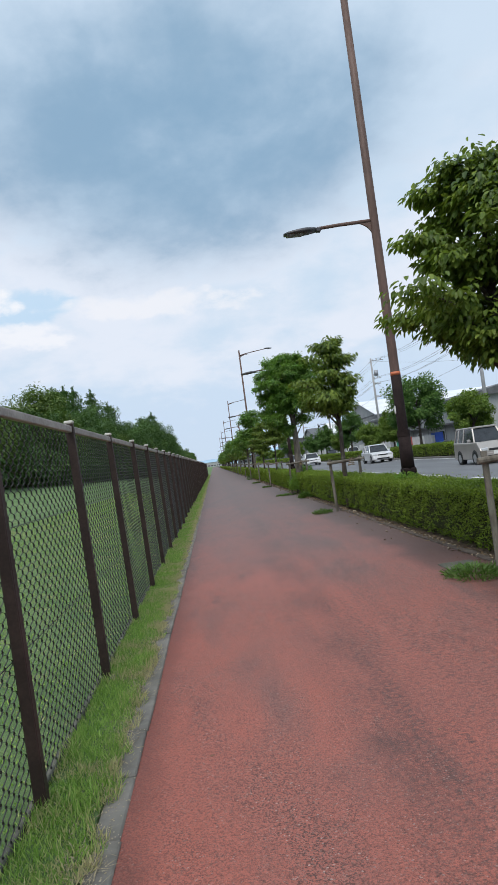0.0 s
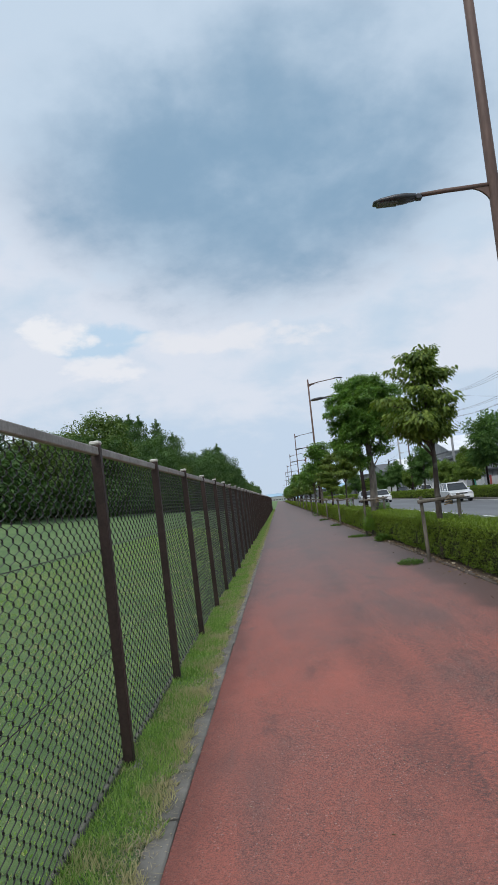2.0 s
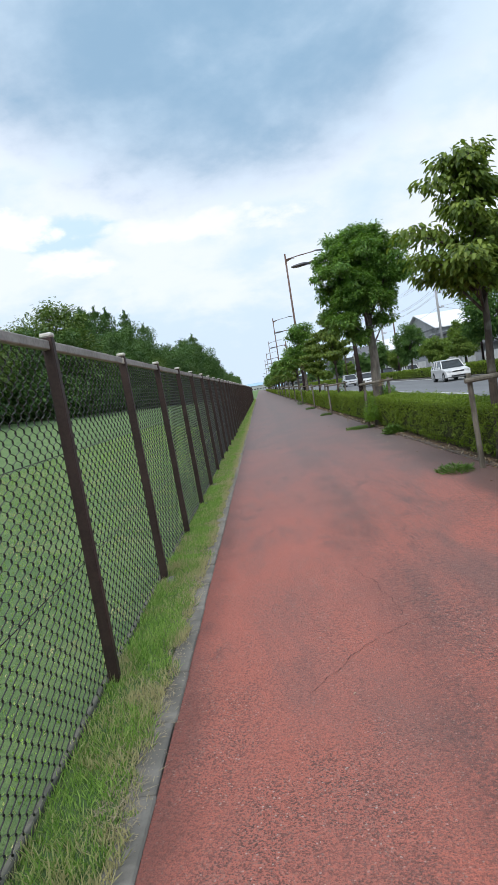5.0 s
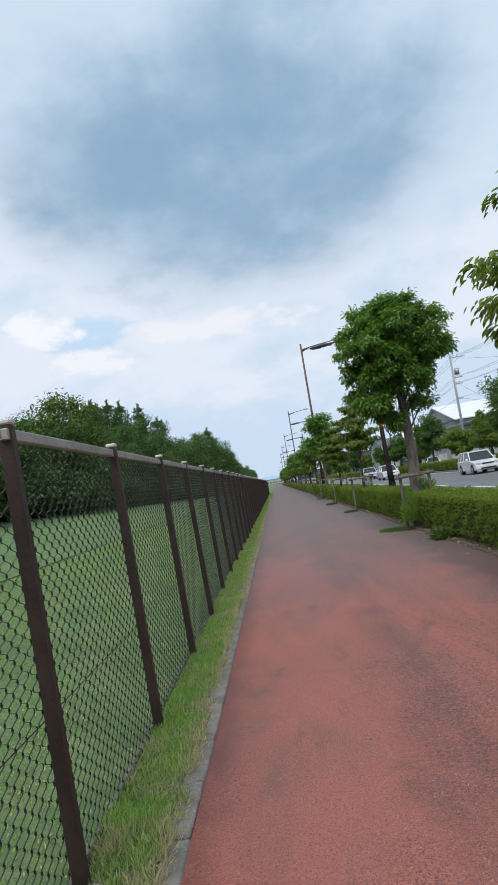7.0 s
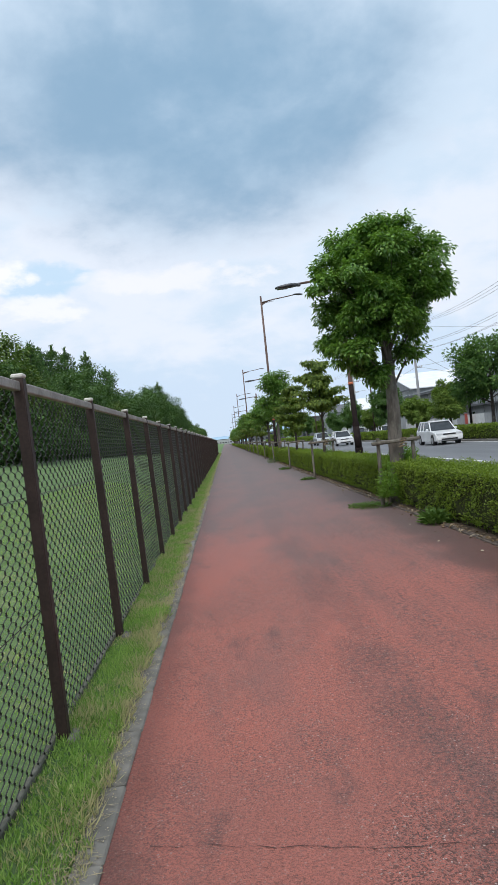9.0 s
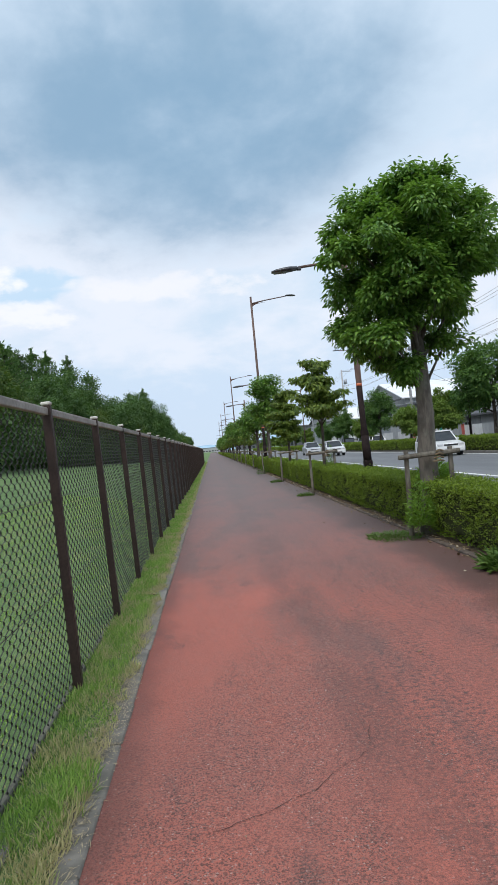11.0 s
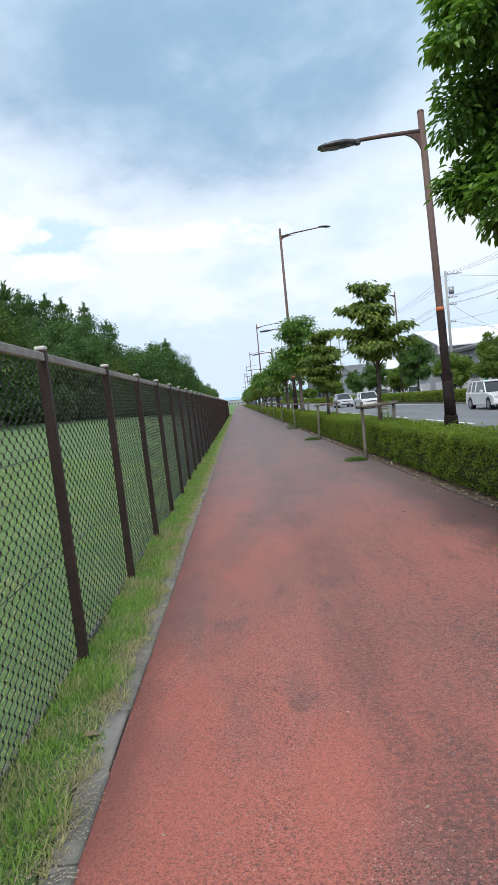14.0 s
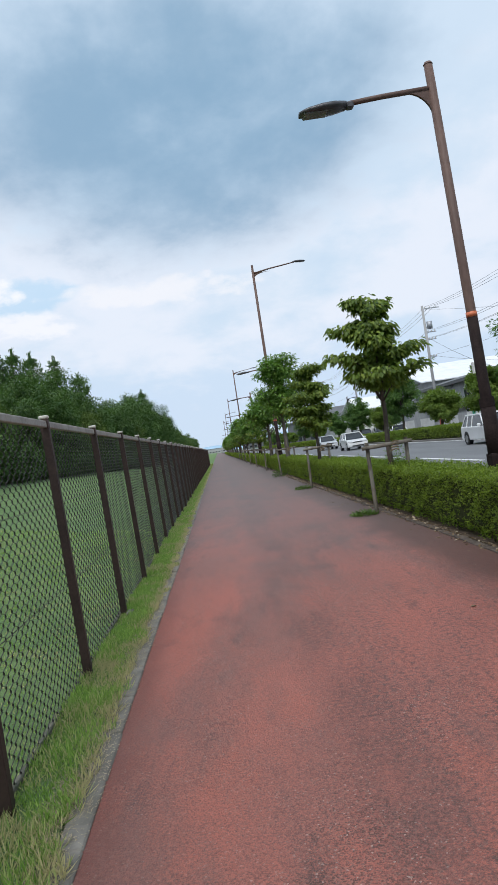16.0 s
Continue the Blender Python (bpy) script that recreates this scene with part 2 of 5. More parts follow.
def ground_material():
    n = Nodes("lawn", 0.85, 0, 0.25)
    f = n.math("ADD", n.math("MULTIPLY", n.noise(0.8, 5, 0.7), 0.6), n.math("MULTIPLY", n.noise(3.5, 4, 0.7, (1, 0.4, 1)), 0.4))
    g = n.noise(14, 4, 0.7, (1, 1, 0.4))
    c = n.mix(n.step(f, 0.35, 0.65), (0.088, 0.156, 0.055), (0.156, 0.232, 0.088))
    c = n.mix(n.math("MULTIPLY", n.step(g, 0.42, 0.7), 0.55), c, (0.072, 0.140, 0.052))
    c = n.mix(n.math("MULTIPLY", n.step(n.noise(2.2, 4, 0.6), 0.55, 0.75), 0.45), c, (0.27, 0.28, 0.12))
    n.colour(c).bump(n.noise(40, 4, 0.7), 0.9, 0.03)
    return n.m


def road_material():
    n = Nodes("grey_asphalt", 0.7, 0, 0.4)
    c = n.mix(n.step(n.noise(0.5, 4, 0.6, (1, 0.15, 1)), 0.3, 0.7), (0.115, 0.12, 0.128), (0.165, 0.17, 0.178))
    c = n.mix(n.math("MULTIPLY", n.step(n.noise(60, 3), 0.4, 0.7), 0.5), c, (0.09, 0.09, 0.095))
    n.colour(c).bump(n.noise(120, 3), 0.4, 0.004)
    return n.m


def soil_material():
    n = Nodes("soil", 0.95, 0, 0.2)
    c = n.mix(n.step(n.noise(7, 5, 0.65), 0.35, 0.65), (0.055, 0.038, 0.026), (0.13, 0.095, 0.065))
    n.colour(c).bump(n.noise(35, 5, 0.7), 0.9, 0.02)
    return n.m


def kerb_material():
    n = Nodes("concrete_kerb", 0.85, 0, 0.3)
    c = n.mix(n.step(n.noise(5, 5, 0.6), 0.35, 0.65), (0.125, 0.118, 0.104), (0.225, 0.212, 0.188))
    c = n.mix(n.math("MULTIPLY", n.step(n.noise(2.2, 4), 0.5, 0.7), 0.5), c, (0.12, 0.115, 0.095))
    c = n.mix(n.math("MULTIPLY", n.chance(), 0.3), c, (0.16, 0.155, 0.14))
    n.colour(c).bump(n.noise(90, 4, 0.7), 0.5, 0.005)
    return n.m


def bark_material(name, a, b):
    n = Nodes(name, 0.9, 0, 0.25)
    c = n.mix(n.step(n.noise(9, 5, 0.65, (1, 1, 0.3)), 0.35, 0.65), a, b)
    c = n.mix(n.math("MULTIPLY", n.step(n.noise(3, 3), 0.55, 0.7), 0.5), c, (0.20, 0.21, 0.17))
    n.colour(c).bump(n.noise(40, 5, 0.7, (1, 1, 0.25)), 0.8, 0.012)
    return n.m


def grass_material():
    n = Nodes("grass_blades", 0.6, 0, 0.3)
    r = n.island()
    sep = n.t.nodes.new("ShaderNodeSeparateXYZ")
    n.link(n.coords(), sep.inputs[0])
    rim = n.math("MULTIPLY", n.math("MULTIPLY", n.step(sep.outputs[0], -0.86, -0.74), n.math("SUBTRACT", 1.0, n.step(sep.outputs[0], 0.0, 1.0))), 0.16)
    dry = n.step(n.math("ADD", n.math("ADD", n.noise(2.6, 4, 0.6), n.math("MULTIPLY", r, 0.22)), rim), 0.60, 0.76)
    c = n.mix(n.step(r, 0.0, 1.0), (0.165, 0.315, 0.050), (0.36, 0.52, 0.125))
    c = n.mix(n.math("MULTIPLY", dry, 0.85), c, (0.50, 0.43, 0.24))
    n.colour(c)
    tr = n.t.nodes.new("ShaderNodeBsdfTranslucent")
    n.link(c, tr.inputs[0])
    mx = n.t.nodes.new("ShaderNodeMixShader")
    mx.inputs[0].default_value = 0.35
    n.link(n.p.outputs[0], mx.inputs[1])
    n.link(tr.outputs[0], mx.inputs[2])
    n.link(mx.outputs[0], n.t.nodes["Material Output"].inputs[0])
    return n.m


M_PATH, M_LAWN, M_ROAD, M_SOIL, M_KERB = path_material(), ground_material(), road_material(), soil_material(), kerb_material()
M_GRASS = grass_material()
M_BARK = bark_material("bark_grey", (0.080, 0.070, 0.060), (0.165, 0.146, 0.124))
M_BARK_DARK = bark_material("bark_dark", (0.045, 0.036, 0.030), (0.10, 0.082, 0.066))
M_DENSE = leaf_material("evergreen_leaf", (0.026, 0.066, 0.016), (0.088, 0.185, 0.036), (0.24, 0.39, 0.080), (0.19, 0.37, 0.040), 0.30, 0.32)
M_DOGWOOD = leaf_material("dogwood_leaf", (0.034, 0.066, 0.014), (0.100, 0.156, 0.025), (0.215, 0.280, 0.050), (0.21, 0.31, 0.030), 0.5, 0.30)
M_HEDGE = leaf_material("hedge_leaf", (0.040, 0.068, 0.010), (0.125, 0.185, 0.020), (0.240, 0.340, 0.040), (0.24, 0.37, 0.027), 0.5, 0.32)
M_WOOD_A = leaf_material("woodland_leaf", (0.026, 0.062, 0.022), (0.060, 0.125, 0.038), (0.135, 0.215, 0.060), (0.10, 0.20, 0.03), 0.6, 0.25)
M_WOOD_B = leaf_material("woodland_leaf_light", (0.038, 0.072, 0.020), (0.085, 0.145, 0.036), (0.18, 0.24, 0.066), (0.15, 0.24, 0.03), 0.6, 0.25)
M_FAR = leaf_material("street_leaf", (0.030, 0.072, 0.020), (0.068, 0.150, 0.034), (0.155, 0.265, 0.056), (0.13, 0.25, 0.04), 0.6, 0.28)
M_FAR_LIGHT = leaf_material("street_leaf_light", (0.050, 0.090, 0.018), (0.120, 0.195, 0.034), (0.235, 0.325, 0.060), (0.20, 0.32, 0.035), 0.6, 0.3)
# near-black green: the shade inside the hedges put into colour
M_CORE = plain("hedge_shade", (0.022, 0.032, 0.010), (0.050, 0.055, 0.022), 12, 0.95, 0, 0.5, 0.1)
M_FENCE = plain("brown_coating", (0.030, 0.019, 0.016), (0.050, 0.031, 0.026), 6, 0.6, 0, 0.08, 0.3)
M_WIRE = plain("dark_wire", (0.012, 0.011, 0.010), (0.026, 0.022, 0.019), 30, 0.5, 0, 0.0)
M_STRAW = plain("dry_straw", (0.20, 0.165, 0.10), (0.40, 0.34, 0.22), 40, 0.85, 0, 0.1)
M_RAIL = plain("weathered_rail", (0.20, 0.185, 0.165), (0.33, 0.31, 0.28), 5, 0.6, 0, 0.1)
M_SILL = plain("mossy_concrete", (0.060, 0.062, 0.046), (0.13, 0.125, 0.10), 4, 0.9, 0, 0.4)
M_KERB_SOIL = plain("soiled_concrete", (0.060, 0.045, 0.036), (0.125, 0.100, 0.082), 5, 0.9, 0, 0.4)
M_CAP = plain("pale_cap", (0.42, 0.40, 0.36), (0.60, 0.58, 0.54), 20, 0.6, 0, 0.1)
M_POLE = plain("brown_lamp_paint", (0.090, 0.056, 0.047), (0.140, 0.088, 0.073), 2.5, 0.6, 0, 0.05, 0.3, (1, 1, 0.3))
M_SLEEVE = plain("dark_brown_sleeve", (0.013, 0.009, 0.009), (0.026, 0.018, 0.017), 5, 0.75, 0, 0.15, 0.1)
M_BAND = plain("orange_band", (0.55, 0.14, 0.05), (0.42, 0.12, 0.06), 14, 0.5, 0, 0.05)
M_HEAD = plain("grey_lantern", (0.045, 0.045, 0.05), (0.08, 0.078, 0.085), 10, 0.4, 0.3, 0.05)
M_LENS = plain("lantern_lens", (0.10, 0.10, 0.095), (0.15, 0.15, 0.14), 20, 0.25, 0, 0.0)
M_STAKE = bark_material("weathered_stake", (0.085, 0.075, 0.060), (0.18, 0.162, 0.135))
M_ROPE = plain("hemp_wrap", (0.12, 0.085, 0.05), (0.22, 0.165, 0.10), 60, 0.95, 0, 0.6)
M_WHITE = plain("road_paint", (0.55, 0.55, 0.53), (0.78, 0.78, 0.76), 6, 0.7, 0, 0.2)
M_POLE_GREY = plain("concrete_pole", (0.26, 0.265, 0.27), (0.36, 0.365, 0.365), 2, 0.8, 0, 0.15)
M_STEEL = plain("galvanised", (0.25, 0.27, 0.30), (0.38, 0.40, 0.43), 9, 0.45, 0.5, 0.05)
M_CABLE = plain("black_cable", (0.012, 0.012, 0.014), (0.02, 0.02, 0.022), 9, 0.5, 0, 0)
M_WALL = plain("grey_cladding", (0.30, 0.31, 0.32), (0.40, 0.405, 0.41), 1.5, 0.75, 0, 0.1, 0.4, (1, 1, 0.3))
M_WALL_WHITE = plain("white_render", (0.55, 0.55, 0.54), (0.68, 0.68, 0.67), 1.2, 0.8, 0, 0.1)
M_ROOF = plain("white_sheet_roof", (0.62, 0.64, 0.67), (0.74, 0.76, 0.78), 0.8, 0.5, 0, 0.05)
M_ROOF_DARK = plain("dark_eave", (0.07, 0.072, 0.078), (0.12, 0.122, 0.128), 1, 0.6, 0, 0.1)
M_GLASS = plain("window_glass", (0.02, 0.024, 0.028), (0.035, 0.040, 0.046), 3, 0.08, 0, 0)
M_TYRE = plain("tyre", (0.012, 0.012, 0.012), (0.025, 0.025, 0.025), 20, 0.8, 0, 0.2)
M_RIM = plain("alloy_rim", (0.40, 0.41, 0.42), (0.52, 0.53, 0.54), 20, 0.3, 0.8, 0)
M_LIGHT = plain("headlamp_glass", (0.55, 0.56, 0.58), (0.70, 0.71, 0.73), 20, 0.12, 0.2, 0)
M_BLACK = plain("black_plastic", (0.010, 0.010, 0.011), (0.02, 0.02, 0.021), 20, 0.5, 0, 0.05)
M_PLATE = plain("plate_white", (0.62, 0.62, 0.60), (0.72, 0.72, 0.70), 20, 0.5, 0, 0)
M_CRACK = plain("crack_dark", (0.030, 0.016, 0.014), (0.055, 0.030, 0.026), 30, 0.95, 0, 0.3)
M_DEAD = leaf_material("dead_leaf", (0.085, 0.055, 0.032), (0.20, 0.145, 0.085), (0.42, 0.36, 0.27), (0.2, 0.14, 0.06), 0.8, 0.1)
M_BLUE = plain("blue_panel", (0.02, 0.07, 0.42), (0.03, 0.10, 0.50), 4, 0.4, 0, 0)
M_GREEN_SIGN = plain("green_sheet", (0.02, 0.28, 0.18), (0.03, 0.33, 0.22), 4, 0.6, 0, 0)
M_RED_SIGN = plain("red_sheet", (0.42, 0.06, 0.05), (0.50, 0.09, 0.06), 4, 0.6, 0, 0)
M_WEED = leaf_material("weed_leaf", (0.042, 0.090, 0.022), (0.085, 0.165, 0.036), (0.165, 0.260, 0.066), (0.13, 0.24, 0.03), 0.6, 0.25)
M_SHOOT = leaf_material("shoot_leaf", (0.06, 0.130, 0.022), (0.13, 0.26, 0.035), (0.25, 0.41, 0.06), (0.22, 0.40, 0.04))
M_CONIFER = leaf_material("conifer_spray", (0.022, 0.050, 0.024), (0.050, 0.100, 0.040), (0.105, 0.170, 0.056), (0.07, 0.14, 0.03), 0.6, 0.2)
# distance haze is put into this pale blue
M_HILL = plain("haze_tinted_hill", (0.30, 0.44, 0.56), (0.34, 0.48, 0.60), 0.004, 1.0, 0, 0, 0.0)
M_GRAVEL = plain("pale_gravel", (0.22, 0.185, 0.13), (0.46, 0.40, 0.29), 60, 0.9, 0, 0.2)


def car_paint(name, a, metal=0.3):
    n = Nodes(name, 0.28, metal, 0.5)
    n.p.inputs["Coat Weight"].default_value = 0.6
    n.colour(n.mix(n.step(n.noise(2, 4), 0.3, 0.7), a, tuple(v * 0.9 for v in a)))
    return n.m


# ---- builders ----
def mesh_of(name, verts, faces, material=None, smooth=False):
    me = bpy.data.meshes.new(name)
    me.from_pydata([tuple(v) for v in verts], [], [tuple(f) for f in faces])
    if material:
        me.materials.append(material)
    if smooth:
        me.shade_smooth()
    me.update()
    return me


def part(name, bm, material, parent=None, label="", smooth=False):
    me = bpy.data.meshes.new(name)
    bm.normal_update()
    bm.to_mesh(me)
    bm.free()
    me.materials.append(material)
    if smooth:
        me.shade_smooth()
    ob = new(name, me)
    ob.parent = parent
    if label:
        tagged(ob, label)
    return ob


def join(*bms):
    out = bmesh.new()
    for b in bms:
        me = bpy.data.meshes.new("tmp")
        b.to_mesh(me)
        b.free()
        out.from_mesh(me)
        bpy.data.meshes.remove(me)
    return out


def block(x0, x1, y0, y1, z0, z1, bevel=0.0, segments=1):
    bm = bmesh.new()
    bmesh.ops.create_cube(bm, size=1)
    for v in bm.verts:
        v.co = Vector((x0 + (v.co.x + 0.5) * (x1 - x0), y0 + (v.co.y + 0.5) * (y1 - y0), z0 + (v.co.z + 0.5) * (z1 - z0)))
    if bevel:
        bmesh.ops.bevel(bm, geom=list(bm.edges), offset=bevel, segments=segments, affect="EDGES", profile=0.6)
    return bm


def tube(points, radii, sides=8, cap=True):
    """A tube along points, with a radius at each."""
    bm = bmesh.new()
    pts = [Vector(p) for p in points]
    if not isinstance(radii, (list, tuple)):
        radii = [radii] * len(pts)
    rings, side = [], None
    for k, p in enumerate(pts):
        d = (pts[min(k + 1, len(pts) - 1)] - pts[max(k - 1, 0)]).normalized()
        if side is None:
            side = d.orthogonal().normalized()
        side = (side - d * side.dot(d)).normalized()
        over = d.cross(side)
        rings.append([bm.verts.new(p + radii[k] * (math.cos(a) * side + math.sin(a) * over)) for a in (2 * math.pi * j / sides for j in range(sides))])
    for a, b in zip(rings, rings[1:]):
        for j in range(sides):
            bm.faces.new((a[j], a[(j + 1) % sides], b[(j + 1) % sides], b[j]))
    if cap:
        bm.faces.new(rings[0][::-1])
        bm.faces.new(rings[-1])
    return bm


def extruded(profile, x0, x1, bevel=0.0):
    """A (y, z) outline drawn out along x."""
    bm = bmesh.new()
    a = [bm.verts.new((x0, y, z)) for y, z in profile]
    b = [bm.verts.new((x1, y, z)) for y, z in profile]
    n = len(profile)
    bm.faces.new(a[::-1])
    bm.faces.new(b)
    for j in range(n):
        bm.faces.new((a[j], a[(j + 1) % n], b[(j + 1) % n], b[j]))
    bmesh.ops.recalc_face_normals(bm, faces=list(bm.faces))
    if bevel:
        bmesh.ops.bevel(bm, geom=list(bm.edges), offset=bevel, segments=2, affect="EDGES", profile=0.6)
    return bm


def thing(name, label, category, at=(0, 0, 0), group="", kind=""):
    ob = new(name)
    ob.empty_display_size = 0.1
    ob.location = at
    return tagged(ob, label, category, group, kind)


def unit(v):
    return v / np.maximum(np.linalg.norm(v, axis=-1, keepdims=True), 1e-9)


def leaf_mesh(name, at, tips, ups, length, width, material, full=True, fold=0.18):
    """Folded leaves: at (n,3), tips (n,3) the way they point, ups their upper side; length and width per leaf."""
    n = len(at)
    tips = unit(tips)
    side = unit(np.cross(tips, ups))
    ups = np.cross(side, tips)
    ln, wd = np.reshape(length, (-1, 1)) * np.ones((n, 1)), np.reshape(width, (-1, 1)) * np.ones((n, 1))
    if full:
        lift = ups * wd * fold
        shape = [at, at + tips * ln * 0.30 + side * wd * 0.46 + lift, at + tips * ln * 0.68 + side * wd * 0.38 + lift * 0.7 - ups * ln * 0.03,
                 at + tips * ln - ups * ln * 0.12, at + tips * ln * 0.68 - side * wd * 0.38 + lift * 0.7 - ups * ln * 0.03, at + tips * ln * 0.30 - side * wd * 0.46 + lift]
        k, quads = 6, [(0, 1, 2, 3), (0, 3, 4, 5)]
    else:
        lift = ups * wd * fold
        shape = [at, at + tips * ln * 0.5 + side * wd * 0.5 + lift, at + tips * ln, at + tips * ln * 0.5 - side * wd * 0.5 + lift]
        k, quads = 4, [(0, 1, 2), (0, 2, 3)]
    v = np.stack(shape, 1).reshape(-1, 3)
    base = np.arange(n)[:, None] * k
    f = np.stack([base + np.array(q)[None] for q in quads], 1).reshape(-1, len(quads[0]))
    me = bpy.data.meshes.new(name)
    me.vertices.add(len(v))
    me.vertices.foreach_set("co", v.ravel())
    me.loops.add(f.size)
    me.loops.foreach_set("vertex_index", f.ravel().astype(np.int32))
    me.polygons.add(len(f))
    me.polygons.foreach_set("loop_start", np.arange(0, f.size, f.shape[1], dtype=np.int32))
    me.materials.append(material)
    me.update(calc_edges=True)
    return me


def child(name, me, parent, label=""):
    ob = new(name, me)
    ob.parent = parent
    if label:
        tagged(ob, label)
    return ob


# ---- ground, path, road ----
def crest(y):
    """How far the lawn has risen at the wood's edge."""
    return max(0.6, min(2.1, 1.75 - 0.009 * (y - 47)))


def build_ground():
    xs = [-2500, -400, -60, -25, -13, -9.5, -6, -3, -1.16, -0.80, -0.74, 16.4, 16.6, 60, 2500]
    ys = [-600, -120, -40, -15] + list(range(-8, 72, 4)) + [80, 100, 130, 170, 230, 320, 500, 900, 3000]
    verts, faces = [], []
    for y in ys:
        c = crest(y)
        zs = [c + 1.0, c + 0.7, c + 0.4, c + 0.15, c, c * 0.74, c * 0.42, c * 0.13 + 0.01, 0.012, 0.012, -0.25, -0.25, -0.02, -0.02, -0.02]
        verts += list(zip(xs, [y] * len(xs), zs))
    w = len(xs)
    for j in range(len(ys) - 1):
        for i in range(w - 1):
            a = j * w + i
            faces.append((a, a + 1, a + 1 + w, a + w))
    ob = new("ground", mesh_of("ground", verts, faces, M_LAWN))
    tagged(ob, "mown green lawn sloping up behind the fence", "ground", kind="structure")


build_ground()
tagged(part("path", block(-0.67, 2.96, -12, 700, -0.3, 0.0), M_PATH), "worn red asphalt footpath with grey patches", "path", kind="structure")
tagged(part("soil_strip", block(3.06, 4.35, -12, 700, -0.3, 0.015), M_SOIL), "dry brown soil under the hedge", "soil", kind="structure")
tagged(part("road", block(4.5, 15.6, -40, 900, -0.35, -0.02), M_ROAD), "smooth grey asphalt road", "road", kind="structure")
tagged(part("verge", block(15.78, 17.2, -40, 900, -0.3, 0.06), M_SOIL), "bare verge under the far hedge", "verge", kind="structure")
tagged(part("far_pavement", block(17.2, 25.9, -40, 900, -0.3, 0.03), M_ROAD), "grey asphalt pavement beyond the road", "pavement", kind="structure")
tagged(part("near_road_kerb", block(4.35, 4.5, -12, 700, -0.3, 0.05, 0.02), M_KERB), "concrete kerb at the roadside", "kerb", kind="structure")
tagged(part("far_road_kerb", block(15.6, 15.78, -40, 900, -0.3, 0.1, 0.02), M_KERB), "concrete kerb along the far hedge", "kerb", kind="structure")
for k in range(14):
    y = 16.8 + k * 10.0
    tagged(part("road_marking", block(8.52, 8.68, y, y + 6.8, -0.02, -0.014), M_WHITE), "long white painted lane dash", "road marking", "lane dashes", "structure")
tagged(part("edge_line", block(15.1, 15.22, -40, 500, -0.02, -0.014), M_WHITE), "white painted edge line", "road marking", kind="structure")


# ---- fence ----
FX = -1.088


def link_mesh(length, height, pitch, rise, wire):
    """Chain link between two posts: upright wavy wires that hook round each other at their bends."""
    verts, faces = [], []
    cols, rows = round(length / pitch), round(height / rise)
    ring = ((wire, 0), (0, wire), (-wire, 0), (0, -wire))
    step = height / rows
    for c in range(cols):
        y0 = (c + 0.5) * length / cols
        first = True
        for k in range(rows + 1):
            s = 1 if (k + c) % 2 else -1
            for dz, f in ((-0.30, 0.74), (-0.08, 1.0), (0.08, 1.0), (0.30, 0.74)):
                y = y0 + s * f * (length / cols * 0.5 + wire * 0.4)
                a = len(verts)
                verts += [(0.0015 * s + dx, y + dy, (k + dz) * step) for dx, dy in ring]
                if not first:
                    faces += [(a - 4 + j, a - 4 + (j + 1) % 4, a + (j + 1) % 4, a + j) for j in range(4)]
                first = False
    return mesh_of("mesh", verts, faces, M_WIRE)


def build_fence():
    fence = thing("fence", "tall dark brown chain-link fence beside the path", "fence", (FX, 0, 0))
    fence.rotation_euler = (0, radians(-1.35), 0)
    near, far = link_mesh(1.97, 1.86, 0.058, 0.037, 0.0033), link_mesh(1.97, 1.86, 0.116, 0.074, 0.0056)
    post_bm = block(-0.031, 0.031, -0.031, 0.031, -0.2, 1.985, 0.006)
    post = part("post", post_bm, M_FENCE, fence, "square brown-coated steel post")
    cap = part("cap", block(-0.034, 0.034, -0.034, 0.034, 1.985, 2.010, 0.007), M_CAP, post, "pale weathered cap")
    rail = part("top_rail", block(-0.019, 0.019, 0.033, 1.967, 1.915, 1.967, 0.005), M_RAIL, fence, "dusty grey top rail")
    panel = child("link_panel", near, fence, "dark chain-link netting")
    tagged(panel, kind="stuff")
    panel.location = (-0.040, 0.015, 0.05)
    wire = part("tension_wire", join(tube([(-0.036, 0.0, 0.72), (-0.036, 2.0, 0.72)], 0.0028, 4), tube([(-0.036, 0.0, 1.34), (-0.036, 2.0, 1.34)], 0.0028, 4)), M_WIRE, fence)
    sill = part("sill", block(-0.02, 0.012, 0.0, 1.99, -0.1, 0.045, 0.006), M_SILL, fence, "low concrete footing board")
    sill.location.x = -0.04
    protos = (post, rail, panel, wire, sill)
    rng = random.Random(4)
    for k in range(0, 59):
        y = -4.0 + 2 * k
        for o in protos:
            q = o if k == 0 else o.copy()
            if k:
                scene.collection.objects.link(q)
                q.parent = fence
            q.location.y = y + (0.015 if o is panel else 0.09 if o is post and k == 9 else 0)
            if o is panel and y > 56:
                q.data = far
            if o is post:
                q.rotation_euler = (radians(rng.uniform(-0.25, 0.25)), radians(rng.uniform(-0.25, 0.25)), 0)
                if k:
                    c = cap.copy()
                    scene.collection.objects.link(c)
                    c.parent = q


build_fence()


